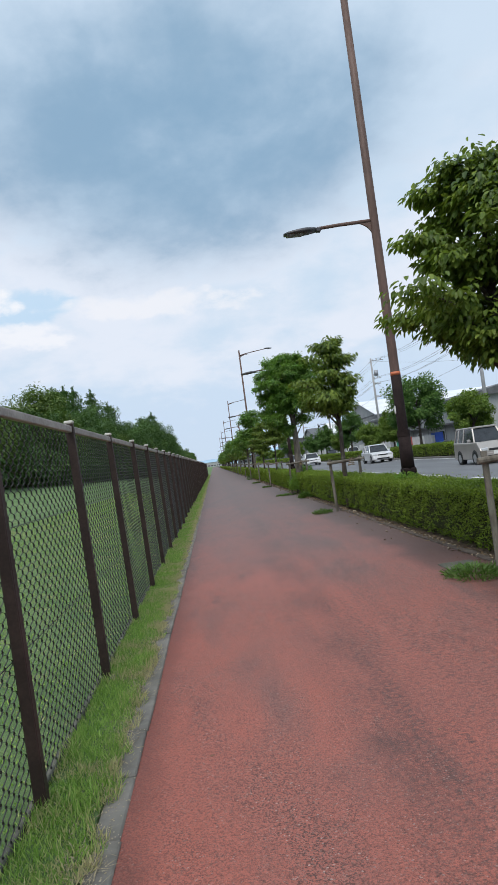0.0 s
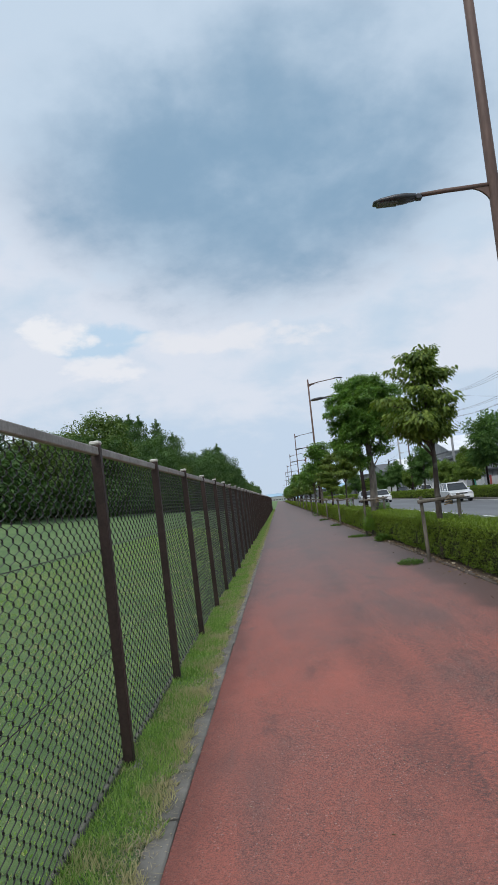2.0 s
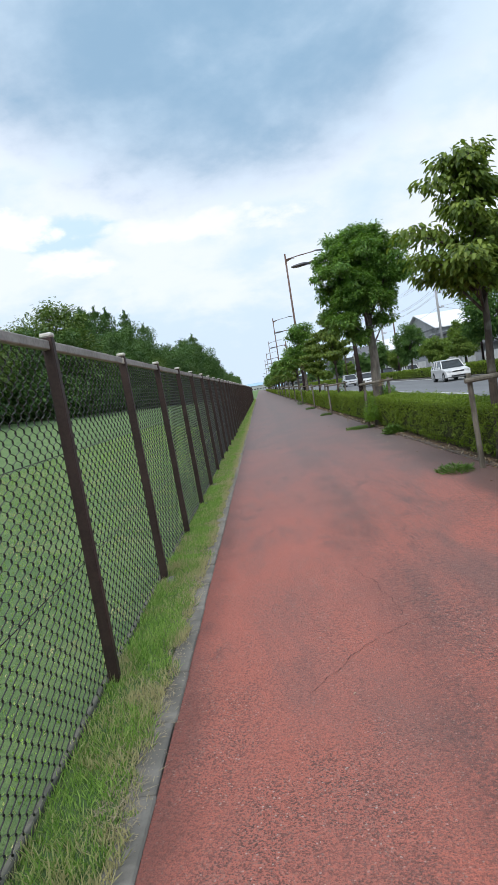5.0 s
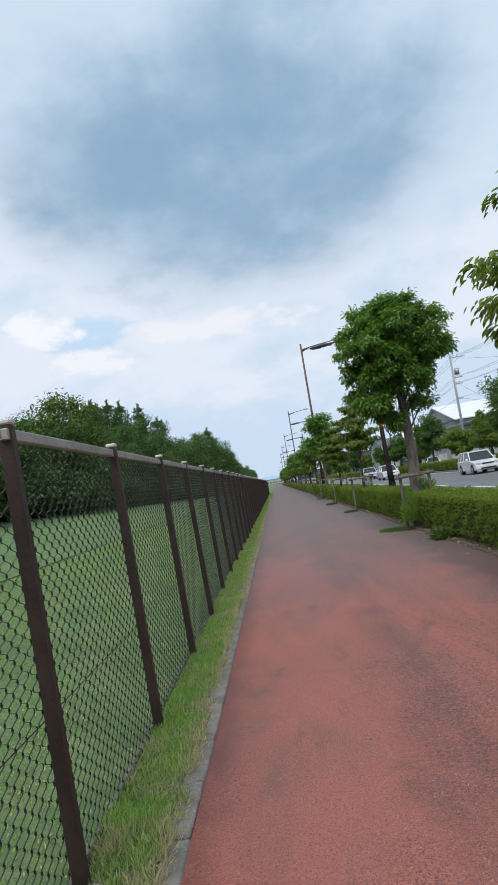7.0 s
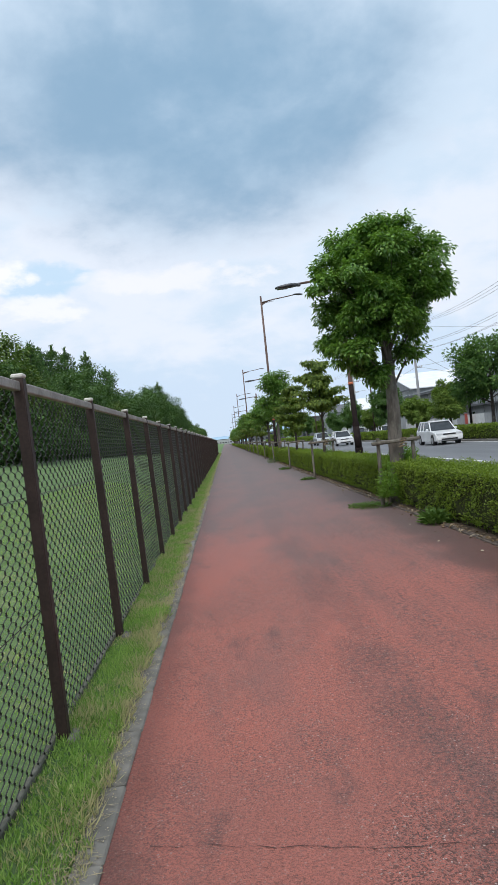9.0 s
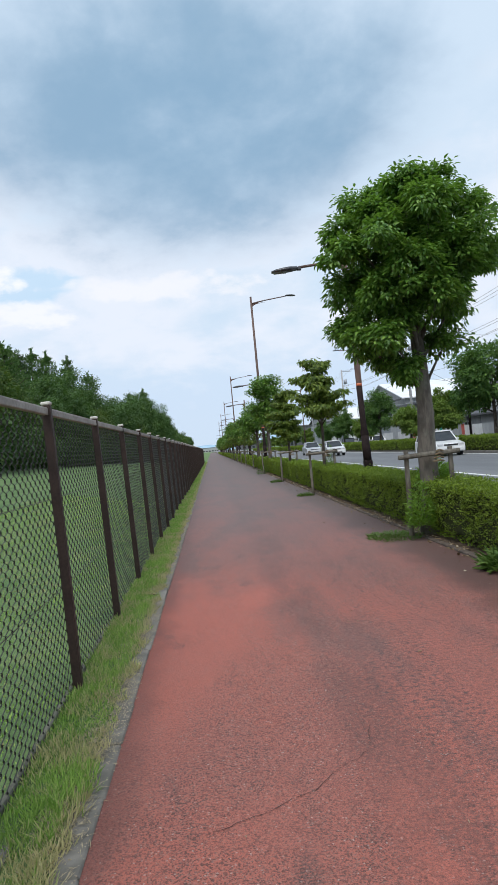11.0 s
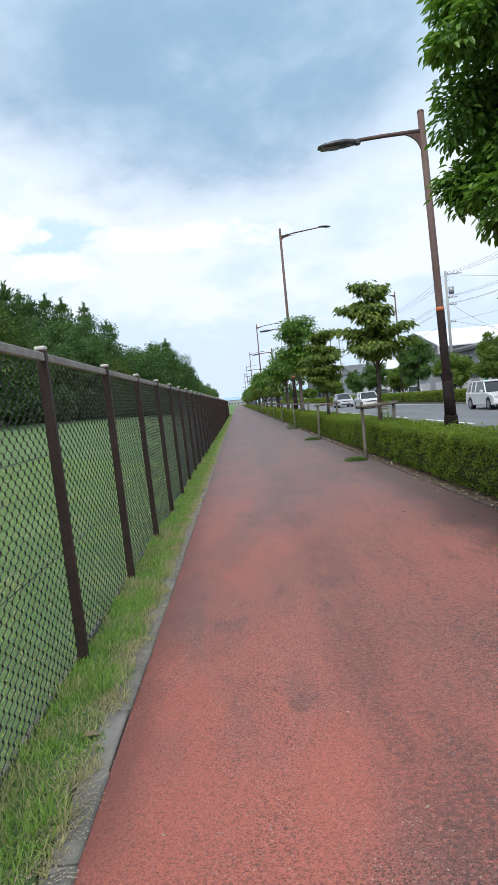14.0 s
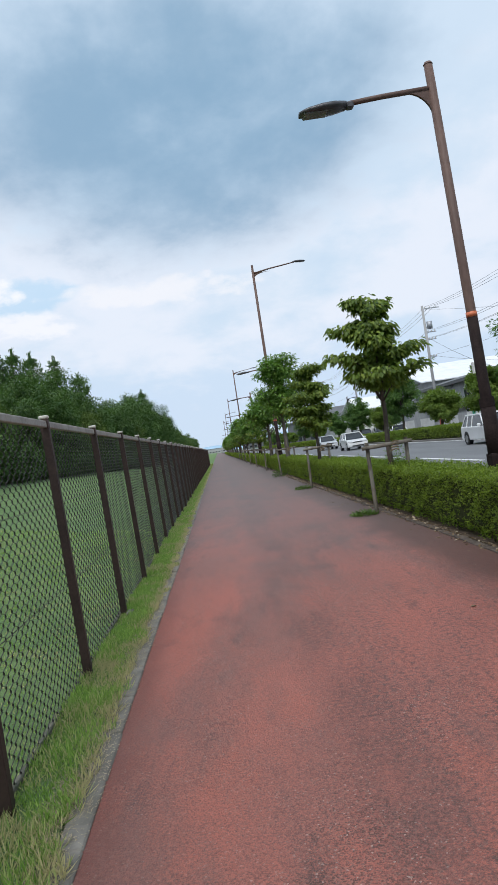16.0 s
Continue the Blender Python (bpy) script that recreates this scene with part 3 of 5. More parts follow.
# ---- hedge ----
def hedge_mesh(length, leaves, size, seed):
    rng = np.random.default_rng(seed)
    x0, x1, h = 0.0, 0.80, 0.825
    n = leaves
    face = rng.choice(4, n, p=[0.47, 0.41, 0.07, 0.05])
    y = rng.uniform(0, length, n)
    u = rng.uniform(0, 1, n)
    p, nrm = np.zeros((n, 3)), np.zeros((n, 3))
    wob = 0.016 * np.sin(y * 2.1 + seed) + 0.012 * np.sin(y * 5.3 + 1) + 0.010 * np.sin(y * 11.7)
    wob2 = 0.02 * np.sin(y * 3.3 + seed) + 0.02 * np.sin(y * 7.9 + 2)
    lump = np.sin(y * 23.0 + 3 * np.sin(u * 19)) * np.sin(u * 16 + 4 * np.sin(y * 6.1))
    depth = np.abs(rng.normal(0, 0.036, n)) + 0.034 * (1 - lump)
    front, top, back = face == 0, face == 1, face >= 2
    zz = 0.05 + (h - 0.05) * u ** 0.80
    lean = 0.05 * (1 - zz / h) ** 1.6
    p[front] = np.stack([x0 + wob + lean + depth + 0.016 * np.sin(zz * 17 + y * 9) + 0.012 * np.sin(zz * 41 - y * 37), y, zz], 1)[front]
    nrm[front] = (-1, 0, 0.35)
    ux = u * (x1 - x0)
    round_off = 0.05 * (1 - np.clip(ux / 0.1, 0, 1)) + 0.05 * (1 - np.clip((x1 - ux) / 0.1, 0, 1))
    p[top] = np.stack([ux + wob * (1 - u), y, h + wob2 - depth * 0.8 - round_off + 0.03 * np.sin(ux * 11 + y * 7)], 1)[top]
    nrm[top] = (-0.1, 0, 1)
    p[back] = np.stack([x1 - depth, y, 0.2 + (h - 0.2) * u], 1)[back]
    nrm[back] = (1, 0, 0.3)
    stray = rng.uniform(0, 1, n) < 0.035
    p[stray] += nrm[stray] * rng.uniform(0.02, 0.09, (stray.sum(), 1))
    tips = nrm * 0.75 + rng.normal(0, 0.75, (n, 3)) + np.array([0, 0, 0.15])
    ups = nrm * 0.6 + rng.normal(0, 0.5, (n, 3)) + np.array([0, 0, 0.7])
    ln = rng.uniform(0.7, 1.25, n) * size
    return leaf_mesh("foliage", p, tips, ups, ln, ln * 0.62, M_HEDGE, full=False)


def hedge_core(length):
    # solid dark block standing for shade between the leaves, with stems below
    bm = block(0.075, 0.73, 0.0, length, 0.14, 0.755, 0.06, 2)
    out = [bm]
    rng = random.Random(7)
    for k in range(int(length / 0.16)):
        y, x = (k + rng.random()) * 0.16, rng.uniform(0.10, 0.6)
        out.append(tube([(x, y, -0.02), (x + rng.uniform(-0.06, 0.06), y + rng.uniform(-0.08, 0.08), 0.3)], [0.009, 0.006], 4, False))
    return join(*out)


HEDGE_STEP = 9.7
HEDGE_X = 3.06


def build_hedge():
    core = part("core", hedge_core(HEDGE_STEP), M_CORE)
    meshes = [hedge_mesh(HEDGE_STEP, 60000, 0.029, s) for s in (1, 2, 3)]
    far = hedge_mesh(HEDGE_STEP, 7000, 0.066, 5)
    for k in range(-1, 34):
        y = 2.9 + (k - 1) * HEDGE_STEP + 9.7
        h = thing("hedge", "clipped box hedge with bright green new leaves", "hedge", (HEDGE_X, y - 4.5, 0), "hedge row")
        c = core if k == -1 else core.copy()
        if k > -1:
            scene.collection.objects.link(c)
        c.parent = h
        child("foliage", meshes[k % 3] if y < 62 else far, h)
    bpy.context.view_layer.update()


build_hedge()


def build_far_hedge():
    core = None
    far = hedge_mesh(12.0, 5200, 0.10, 9)
    for k in range(22):
        h = thing("far_hedge", "long low clipped green hedge beyond the road", "hedge", (16.0, 20 + 12.0 * k, 0.06), "far hedge row")
        h.scale = (1, 1, 1.1)
        if core is None:
            # same shade-coloured filler block behind the far leaves
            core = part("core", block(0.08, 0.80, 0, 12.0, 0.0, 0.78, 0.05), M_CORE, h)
        else:
            c = core.copy()
            scene.collection.objects.link(c)
            c.parent = h
        child("foliage", far, h)


build_far_hedge()


# ---- trees ----
def dense_crown(seed, centre, radii, clumps, per, leaf, material, full=True, hollow=0.5, squash=0.85, low=-0.95, clump=0.27):
    """Leaf clumps through a rounded crown, with gaps between them; gives the mesh and the clump centres."""
    rng = np.random.default_rng(seed)
    d = unit(rng.normal(0, 1, (clumps * 3, 3)))
    d = d[d[:, 2] > low][:clumps]
    r = hollow + (1 - hollow) * rng.uniform(0, 1, len(d)) ** 0.5
    bulge = 1 + 0.16 * np.sin(d[:, 0] * 5 + seed) * np.cos(d[:, 1] * 4 + 2 * d[:, 2]) + rng.normal(0, 0.05, len(d))
    c = np.array(centre) + d * (r * bulge)[:, None] * np.array(radii)
    size = np.mean(radii) * rng.uniform(clump * 0.72, clump * 1.2, len(d))
    k = np.repeat(np.arange(len(d)), per)
    off = unit(rng.normal(0, 1, (len(k), 3))) * (rng.uniform(0.15, 1, len(k)) ** 0.6)[:, None]
    off[:, 2] *= squash
    p = c[k] + off * size[k][:, None]
    out = unit(p - np.array(centre))
    tips = out * 0.6 + off * 0.6 + rng.normal(0, 0.45, p.shape) + np.array([0, 0, -0.45])
    ups = out * 0.7 + np.array([0, 0, 0.8]) + rng.normal(0, 0.35, p.shape)
    ln = rng.uniform(0.7, 1.2, len(p)) * leaf
    return leaf_mesh("crown", p, tips, ups, ln, ln * 0.56, material, full), c


def lobed_crown(seed, centre, radii, lobes, lobe, sprays, per, leaf, material, full=True, extra=()):
    """Rounded lobes of drooping leaf tufts set round an open middle; gives the mesh and the lobe centres."""
    rng = np.random.default_rng(seed)
    k = np.arange(lobes) + 0.5
    up = 1 - 1.86 * k / lobes
    az = k * 2.39996 + seed
    flat = np.sqrt(1 - up ** 2)
    d = np.stack([np.cos(az) * flat, np.sin(az) * flat, up], 1) + rng.normal(0, 0.10, (lobes, 3))
    c = np.array(centre) + d * rng.uniform(0.72, 1.06, lobes)[:, None] * np.array(radii)
    inner = np.array(centre) + unit(rng.normal(0, 1, (lobes // 4, 3))) * 0.35 * np.array(radii)
    c = np.concatenate([c, inner] + ([np.array(extra)] if len(extra) else []))
    size = lobe * rng.uniform(0.72, 1.22, len(c))
    if len(extra):
        size[-len(extra):] *= 0.72
    q = np.repeat(np.arange(len(c)), sprays)
    o = unit(rng.normal(0, 1, (len(q), 3)) + np.array([0, 0, 0.45]))
    tuft = c[q] + o * (size[q] * rng.uniform(0.55, 1.08, len(q)))[:, None] * np.array([1, 1, 0.82])
    j = np.repeat(np.arange(len(q)), per)
    off = np.clip(rng.normal(0, 1, (len(j), 3)), -1.7, 1.7) * np.array([0.085, 0.085, 0.062]) * (lobe / 0.42)
    p = tuft[j] + off
    out = unit(off * np.array([1, 1, 0.3]) + 1e-6)
    tips = out * 0.75 + o[j] * 0.35 + rng.normal(0, 0.3, p.shape) + np.array([0, 0, -0.5])
    ups = out * 0.5 + o[j] * 0.4 + np.array([0, 0, 0.9]) + rng.normal(0, 0.25, p.shape)
    ln = rng.uniform(0.7, 1.2, len(p)) * leaf
    return leaf_mesh("crown", p, tips, ups, ln, ln * 0.50, material, full), c


def tiered_crown(seed, z0, z1, radius, tiers, leaf, material, full=True, per=46, bias=0.0, low=0.66):
    """Flat leafy sprays in tiers with drooping leaves, sky between them; gives the mesh and the limbs."""
    rng = np.random.default_rng(seed)
    P, T, U, paths = [], [], [], []

    def spray(q, along, n, wide, thick):
        a = np.clip(rng.normal(0, 1, (n, 3)), -1.5, 1.5) * np.array([wide, wide, thick])
        P.append(q + a)
        o = unit(a * np.array([1, 1, 0]) + along * 0.08 + 1e-6)
        T.append(o * 0.75 + rng.normal(0, 0.28, (n, 3)) + np.array([0, 0, -0.60]))
        U.append(o * 0.55 + np.array([0, 0, 0.95]) + rng.normal(0, 0.22, (n, 3)))

    for k in range(tiers):
        f = k / max(tiers - 1, 1)
        z = z0 + (z1 - z0) * 0.93 * f
        spread = radius * (low, 0.95)[min(k, 1)] * (1.0 - 0.55 * f ** 2.0)
        arms = 6 if f < 0.6 else 5 if f < 0.9 else 4
        turn = rng.uniform(0, 6.28)
        for j in range(arms):
            az = turn + 6.283 * j / arms + rng.uniform(-0.45, 0.45)
            reach = spread * rng.uniform(0.45, 1.08) * (1.0 - bias * math.cos(az) * (1.0 - 0.5 * f))
            zz = z + rng.normal(0, 0.09)
            root = np.array([0, 0, max(z0 * 0.72, zz - 0.30 - reach * 0.45)])
            end = np.array([math.cos(az) * reach, math.sin(az) * reach, zz])
            bend = end * np.array([0.45, 0.45, 0]) + np.array([0, 0, zz - 0.02])
            paths.append([root, 0.25 * root + 0.5 * bend + 0.25 * end, end])
            along = np.array([math.cos(az), math.sin(az), 0])
            side = np.array([-math.sin(az), math.cos(az), 0])
            for s in np.linspace(0.40, 1.0, 5):
                q = (1 - s) ** 2 * root + 2 * s * (1 - s) * bend + s * s * end
                for w in (-0.5, 0, 0.5):
                    c = q + side * w * reach * 0.42 * (1.1 - 0.5 * s) + np.array([0, 0, -0.05 * abs(w)])
                    spray(c, along, max(3, int(per * 0.36 * rng.uniform(0.4, 1.1))), 0.075 + 0.045 * radius, 0.050)
    for zz in np.linspace(z1 - 0.5, z1 + 0.12, 8):
        spray(np.array([rng.normal(0, 0.02), rng.normal(0, 0.02), zz]), np.zeros(3), 7, 0.06, 0.04)
    P, T, U = np.concatenate(P), np.concatenate(T), np.concatenate(U)
    ln = rng.uniform(0.65, 1.2, len(P)) * leaf
    return leaf_mesh("crown", P, T, U, ln, ln * 0.54, material, full), paths


def trunk_mesh(height, radius, lean, targets, seed, fork=0.5, limb=0.35):
    """A tapered, slightly crooked trunk with limbs to the targets."""
    rng = random.Random(seed)
    pts, rad = [], []
    n = 9
    for k in range(n):
        f = k / (n - 1)
        pts.append(Vector((lean[0] * f + rng.uniform(-1, 1) * 0.018 * height * 0.3, lean[1] * f + rng.uniform(-1, 1) * 0.018 * height * 0.3, height * f - 0.03)))
        rad.append(radius * (1.28 if k == 0 else 1.0 - 0.72 * f))
    bms = [tube(pts, rad, 10)]
    for tg in targets:
        tg = Vector(tg)
        f = min(0.95, max(fork, (tg.z / height) * 0.72 * rng.uniform(0.85, 1.0)))
        k = f * (n - 1)
        a = pts[int(k)].lerp(pts[min(int(k) + 1, n - 1)], k - int(k))
        r0 = radius * (1.0 - 0.72 * f) * rng.uniform(limb, limb + 0.25)
        mid = a.lerp(tg, 0.5) + Vector((rng.uniform(-0.06, 0.06), rng.uniform(-0.06, 0.06), 0.10 * (tg - a).length * rng.uniform(-0.4, 0.8)))
        bms.append(tube([a, a.lerp(mid, 0.6), mid, mid.lerp(tg, 0.6), tg], [r0, r0 * 0.8, r0 * 0.62, r0 * 0.42, r0 * 0.2], 6))
    return join(*bms)


def tree(name, label, at, trunk_bm, crown_me, bark, group="", turn=0.0, size=1.0):
    t = thing(name, label, "tree", at, group)
    t.rotation_euler = (0, 0, turn)
    t.scale = (size,) * 3
    part("trunk", trunk_bm, bark, t, smooth=True)
    child("crown", crown_me, t)
    return t


TX = 3.27
ROW = "street trees in the hedge"


def tiered_tree(at, seed, z0, z1, radius, tiers, leaf, trunk_h, trunk_r, label, per=46, full=True, bias=0.0, low=0.66):
    me, paths = tiered_crown(seed, z0, z1, radius, tiers, leaf, M_DOGWOOD, full, per, bias, low)
    bm = trunk_mesh(trunk_h, trunk_r, (0.05, 0.03), [], seed)
    rng = random.Random(seed)
    limbs_bm = [tube([Vector(p) for p in path], [trunk_r * 0.34 * rng.uniform(0.7, 1.1), trunk_r * 0.22, trunk_r * 0.08], 6) for path in paths]
    return tree("dogwood_tree", label, at, join(bm, *limbs_bm), me, M_BARK_DARK, ROW)


def round_tree(at, seed, centre, radii, lobes, lobe, sprays, per, leaf, trunk_h, trunk_r, label, full=True, extra=()):
    me, cs = lobed_crown(seed, centre, radii, lobes, lobe, sprays, per, leaf, M_DENSE, full, extra)
    bm = trunk_mesh(trunk_h, trunk_r, (0.04, 0.0), [c for c in cs if c[2] > centre[2] - 0.9][:18] + [Vector(e) for e in extra], seed, 0.45, 0.2)
    return tree("evergreen_tree", label, at, bm, me, M_BARK, ROW)


tiered_tree((TX + 0.05, 8.25, 0), 11, 2.66, 4.7, 1.34, 6, 0.11, 4.3, 0.085, "spreading dogwood with large drooping green leaves beside the path", 130)
tiered_tree((TX - 0.1, 17.75, 0), 12, 2.66, 4.22, 0.90, 5, 0.108, 3.9, 0.075, "small dogwood with open forked limbs and drooping leaves", 66, True, 0.42, 0.8)
round_tree((TX - 0.04, 27.45, 0), 21, (0.04, 0, 4.18), (1.08, 1.08, 1.24), 38, 0.35, 24, 50, 0.086, 4.9, 0.17, "dense round evergreen tree with a stout grey trunk", True, ((-0.45, 0.1, 2.75), (-0.25, -0.2, 2.5), (0.45, 0.1, 2.85), (-0.85, -0.1, 2.95), (-1.0, 0.3, 3.2), (-0.6, -0.6, 2.95)))
tiered_tree((TX, 37.4, 0), 13, 2.62, 3.86, 0.82, 4, 0.118, 3.6, 0.065, "small tiered dogwood with yellowish green leaves", 80, True, 0.0, 1.0)
tiered_tree((TX, 46.4, 0), 14, 2.2, 3.8, 0.9, 5, 0.125, 3.4, 0.075, "small leafy dogwood standing behind wooden stakes", 90, False)


def two_tier_tree(at, seed):
    a, c1 = lobed_crown(seed, (0.05, 0, 4.75), (0.72, 0.72, 0.55), 14, 0.42, 16, 20, 0.15, M_DENSE, False)
    b, c2 = lobed_crown(seed + 1, (0.1, 0, 3.4), (0.85, 0.85, 0.62), 18, 0.42, 16, 20, 0.15, M_DENSE, False)
    t = tree("evergreen_tree", "evergreen street tree with a tufted two-tier crown", at, trunk_mesh(4.6, 0.13, (0.05, 0), list(c1)[:6] + list(c2)[:8], seed, 0.4), a, M_BARK, ROW)
    child("lower_crown", b, t)


two_tier_tree((TX, 56.1, 0), 31)
far_round = round_tree((TX, 65.8, 0), 41, (0, 0, 3.35), (1.02, 1.02, 1.0), 24, 0.44, 14, 16, 0.19, 4.0, 0.13, "round leafy evergreen street tree in the hedge row", False)
far_tiered = tiered_tree((TX, 75.5, 0), 42, 2.1, 4.3, 1.2, 5, 0.17, 3.8, 0.085, "small leafy dogwood street tree in the hedge row", 26, False)
rng_row = random.Random(9)
for k in range(2, 22):
    src = far_round if k % 3 else far_tiered
    s = rng_row.uniform(0.85, 1.12)
    t = copy_thing(src, pose(TX + rng_row.uniform(-0.1, 0.1), 65.8 + 9.7 * k, 0, 0, 0, rng_row.uniform(0, 360)) @ Matrix.Scale(s, 4))
    t.scale = (s,) * 3


def stakes(at, seed):
    """Two log stakes and a tied crossbar that hold a tree."""
    rng = random.Random(seed)
    t = thing("tree_support", "weathered grey log stakes with a tied crossbar", "tree support", at, "tree supports")
    top = 1.30
    for x, lean in ((-0.45, rng.uniform(-0.05, 0.03)), (0.24, rng.uniform(0.0, 0.04))):
        part("stake", tube([(x + lean * 0, 0.0, -0.05), (x + lean * 0.5, 0.0, 0.6), (x + lean, 0.0, top)], [0.040, 0.038, 0.036], 9), M_STAKE, t)
    part("crossbar", tube([(-0.56, -0.06, top - 0.10), (-0.1, -0.062, top - 0.085), (0.36, -0.06, top - 0.07)], [0.036, 0.038, 0.034], 9), M_STAKE, t)
    part("binding", join(*[tube([(-0.06 + 0.02 * k, -0.12 + 0.004 * k, top - 0.2 + 0.05 * k), (0.03, -0.16, top - 0.18 + 0.05 * k), (0.10, -0.10, top - 0.2 + 0.05 * k)], 0.014, 6) for k in range(4)]), M_ROPE, t, "frayed hemp rope binding")
    return t


for k, y in enumerate([8.0, 17.7, 27.4, 37.3, 46.0, 56.0, 65.7, 75.4, 85.1, 94.8, 104.5, 114.2]):
    stakes((TX, y - 0.14, 0), 50 + k)


# trees beyond the road
def far_street_tree(at, height, width, seed, label, material=M_FAR):
    me, cs = dense_crown(seed, (0, 0, height * 0.65), (width / 2, width / 2, height * 0.33), int(44 + 11 * width), 170, 0.10 + 0.028 * width, material, False, 0.30, clump=0.28)
    return tree("roadside_tree", label, at, trunk_mesh(height * 0.7, 0.16, (0.05, 0), list(cs)[:8], seed, 0.4), me, M_BARK_DARK, "trees beyond the road")


FT = [(48.5, 4.5, 3.0, 1), (61.0, 7.2, 5.0, 0), (70.0, 4.5, 2.8, 1), (80.0, 4.0, 3.1, 1), (91.5, 6.3, 3.4, 0), (99.8, 3.8, 2.4, 1), (112, 5.4, 3.4, 0), (128, 4.6, 3.0, 0)]
far_trees = [far_street_tree((18.5, y, 0), h, w, 60 + k, "young yellow-green street tree beyond the far hedge" if young else "round dark green street tree beyond the far hedge", M_FAR_LIGHT if young else M_FAR) for k, (y, h, w, young) in enumerate(FT)]
for k in range(8):
    s = rng_row.uniform(0.7, 0.95)
    t = copy_thing(far_trees[(2, 4, 5, 3)[k % 4]], pose(18.5 + rng_row.uniform(-0.4, 0.4), 146 + 19 * k, 0, 0, 0, rng_row.uniform(0, 360)))
    t.scale = (s,) * 3


# wood beyond the lawn
def broad_wood_tree(seed, height, width, material):
    """A rounded woodland tree of many leafy lobes; its top is at height."""
    me, cs = lobed_crown(seed, (0, 0, height * 0.56), (width * 0.40, width * 0.40, height * 0.36), 34, width * 0.15, 22, 15, 0.26, material, False)
    return tree("woodland_tree", "rounded green woodland tree with an uneven leafy crown", (0, 0, -50), trunk_mesh(height * 0.8, 0.2, (0.1, 0.1), list(cs)[:9], seed, 0.3), me, M_BARK_DARK, "wood behind the lawn")


def conifer_tree(seed, height, width, material):
    """A feathery conifer: whorls of rising boughs that shorten towards a thin leader."""
    rng = np.random.default_rng(seed)
    P, T, boughs = [], [], []
    levels = 22
    for k in range(levels):
        f = (k + rng.uniform(-0.3, 0.3)) / levels
        reach = width / 2 * (1.0 - max(f, 0.0)) ** 0.62 * rng.uniform(0.62, 1.15) + 0.10
        z = height * (0.10 + 0.86 * f)
        n = 8 if f < 0.7 else 6
        turn = rng.uniform(0, 6.28)
        for j in range(n):
            az = turn + 6.283 * j / n + rng.uniform(-0.3, 0.3)
            r = reach * rng.uniform(0.6, 1.12)
            way = np.array([math.cos(az), math.sin(az), 0.0])
            rise = r * rng.uniform(0.10, 0.45)
            boughs.append([np.array([0, 0, z - 0.1]), way * r * 0.6 + np.array([0, 0, z + rise * 0.3]), way * r + np.array([0, 0, z + rise])])
            m = int(34 + 50 * r / width * 2)
            u = rng.uniform(0.15, 1.0, m)
            spread = 0.10 + 0.20 * r * (1.1 - u)
            q = way * (u * r)[:, None] + np.stack([rng.normal(0, 1, m) * spread, rng.normal(0, 1, m) * spread, z + rise * u ** 2 + rng.normal(0, 0.12, m)], 1)
            P.append(q)
            T.append(way * 0.8 + rng.normal(0, 0.5, (m, 3)) + np.array([0, 0, 0.55]))
    m = 60
    P.append(np.stack([rng.normal(0, 0.07, m), rng.normal(0, 0.07, m), rng.uniform(height * 0.9, height, m)], 1))
    T.append(rng.normal(0, 0.4, (m, 3)) + np.array([0, 0, 1.0]))
    P, T = np.concatenate(P), np.concatenate(T)
    me = leaf_mesh("crown", P, T, np.array([0, 0, 1.0]) + rng.normal(0, 0.7, P.shape), rng.uniform(0.16, 0.34, len(P)), rng.uniform(0.06, 0.11, len(P)), material, False)
    trunk = join(trunk_mesh(height * 0.97, 0.17, (0.05, 0.05), [], seed), *[tube([Vector(p) for p in b], [0.035, 0.022, 0.008], 4) for b in boughs[::2]])
    return tree("conifer_tree", "tall dark green conifer with a feathery pointed top", (0, 0, -50), trunk, me, M_BARK_DARK, "wood behind the lawn")


def shrub(seed, height, width):
    me, cs = lobed_crown(seed, (0, 0, height * 0.46), (width * 0.40, width * 0.40, height * 0.42), 26, width * 0.16, 20, 14, 0.22, M_WOOD_A, False)
    stems = join(*[tube([(0.1 * math.cos(k), 0.1 * math.sin(k), -0.1), (0.4 * math.cos(k * 2.4), 0.4 * math.sin(k * 2.4), height * 0.3), tuple(cs[k])], [0.05, 0.035, 0.01], 5) for k in range(7)])
    t = thing("shrub", "dense dark green shrub at the wood's edge", "shrub", (0, 0, -50), "undergrowth of the wood")
    part("stems", stems, M_BARK_DARK, t, smooth=True)
    child("crown", me, t)
    return t


def build_undergrowth():
    kinds = [shrub(101, 2.6, 4.2), shrub(102, 3.0, 4.8)]
    rng = random.Random(23)
    k = 0
    for row, x in enumerate((-13.2, -15.6, -18.4)):
        y = 33.0 + row
        while y < 200:
            m = pose(min(x + rng.uniform(-0.5, 0.5) + (0.010 * (y - 50) if y > 50 else 0), -10.2), y, crest(y) + 0.05 * row - 0.1, 0, 0, rng.uniform(0, 360)) @ Matrix.Scale(rng.uniform(0.85, 1.2), 4)
            if k < 2:
                kinds[k].matrix_basis = m
            else:
                copy_thing(kinds[k % 2], m)
            k += 1
            y += rng.uniform(2.6, 3.4) + 0.012 * y


build_undergrowth()


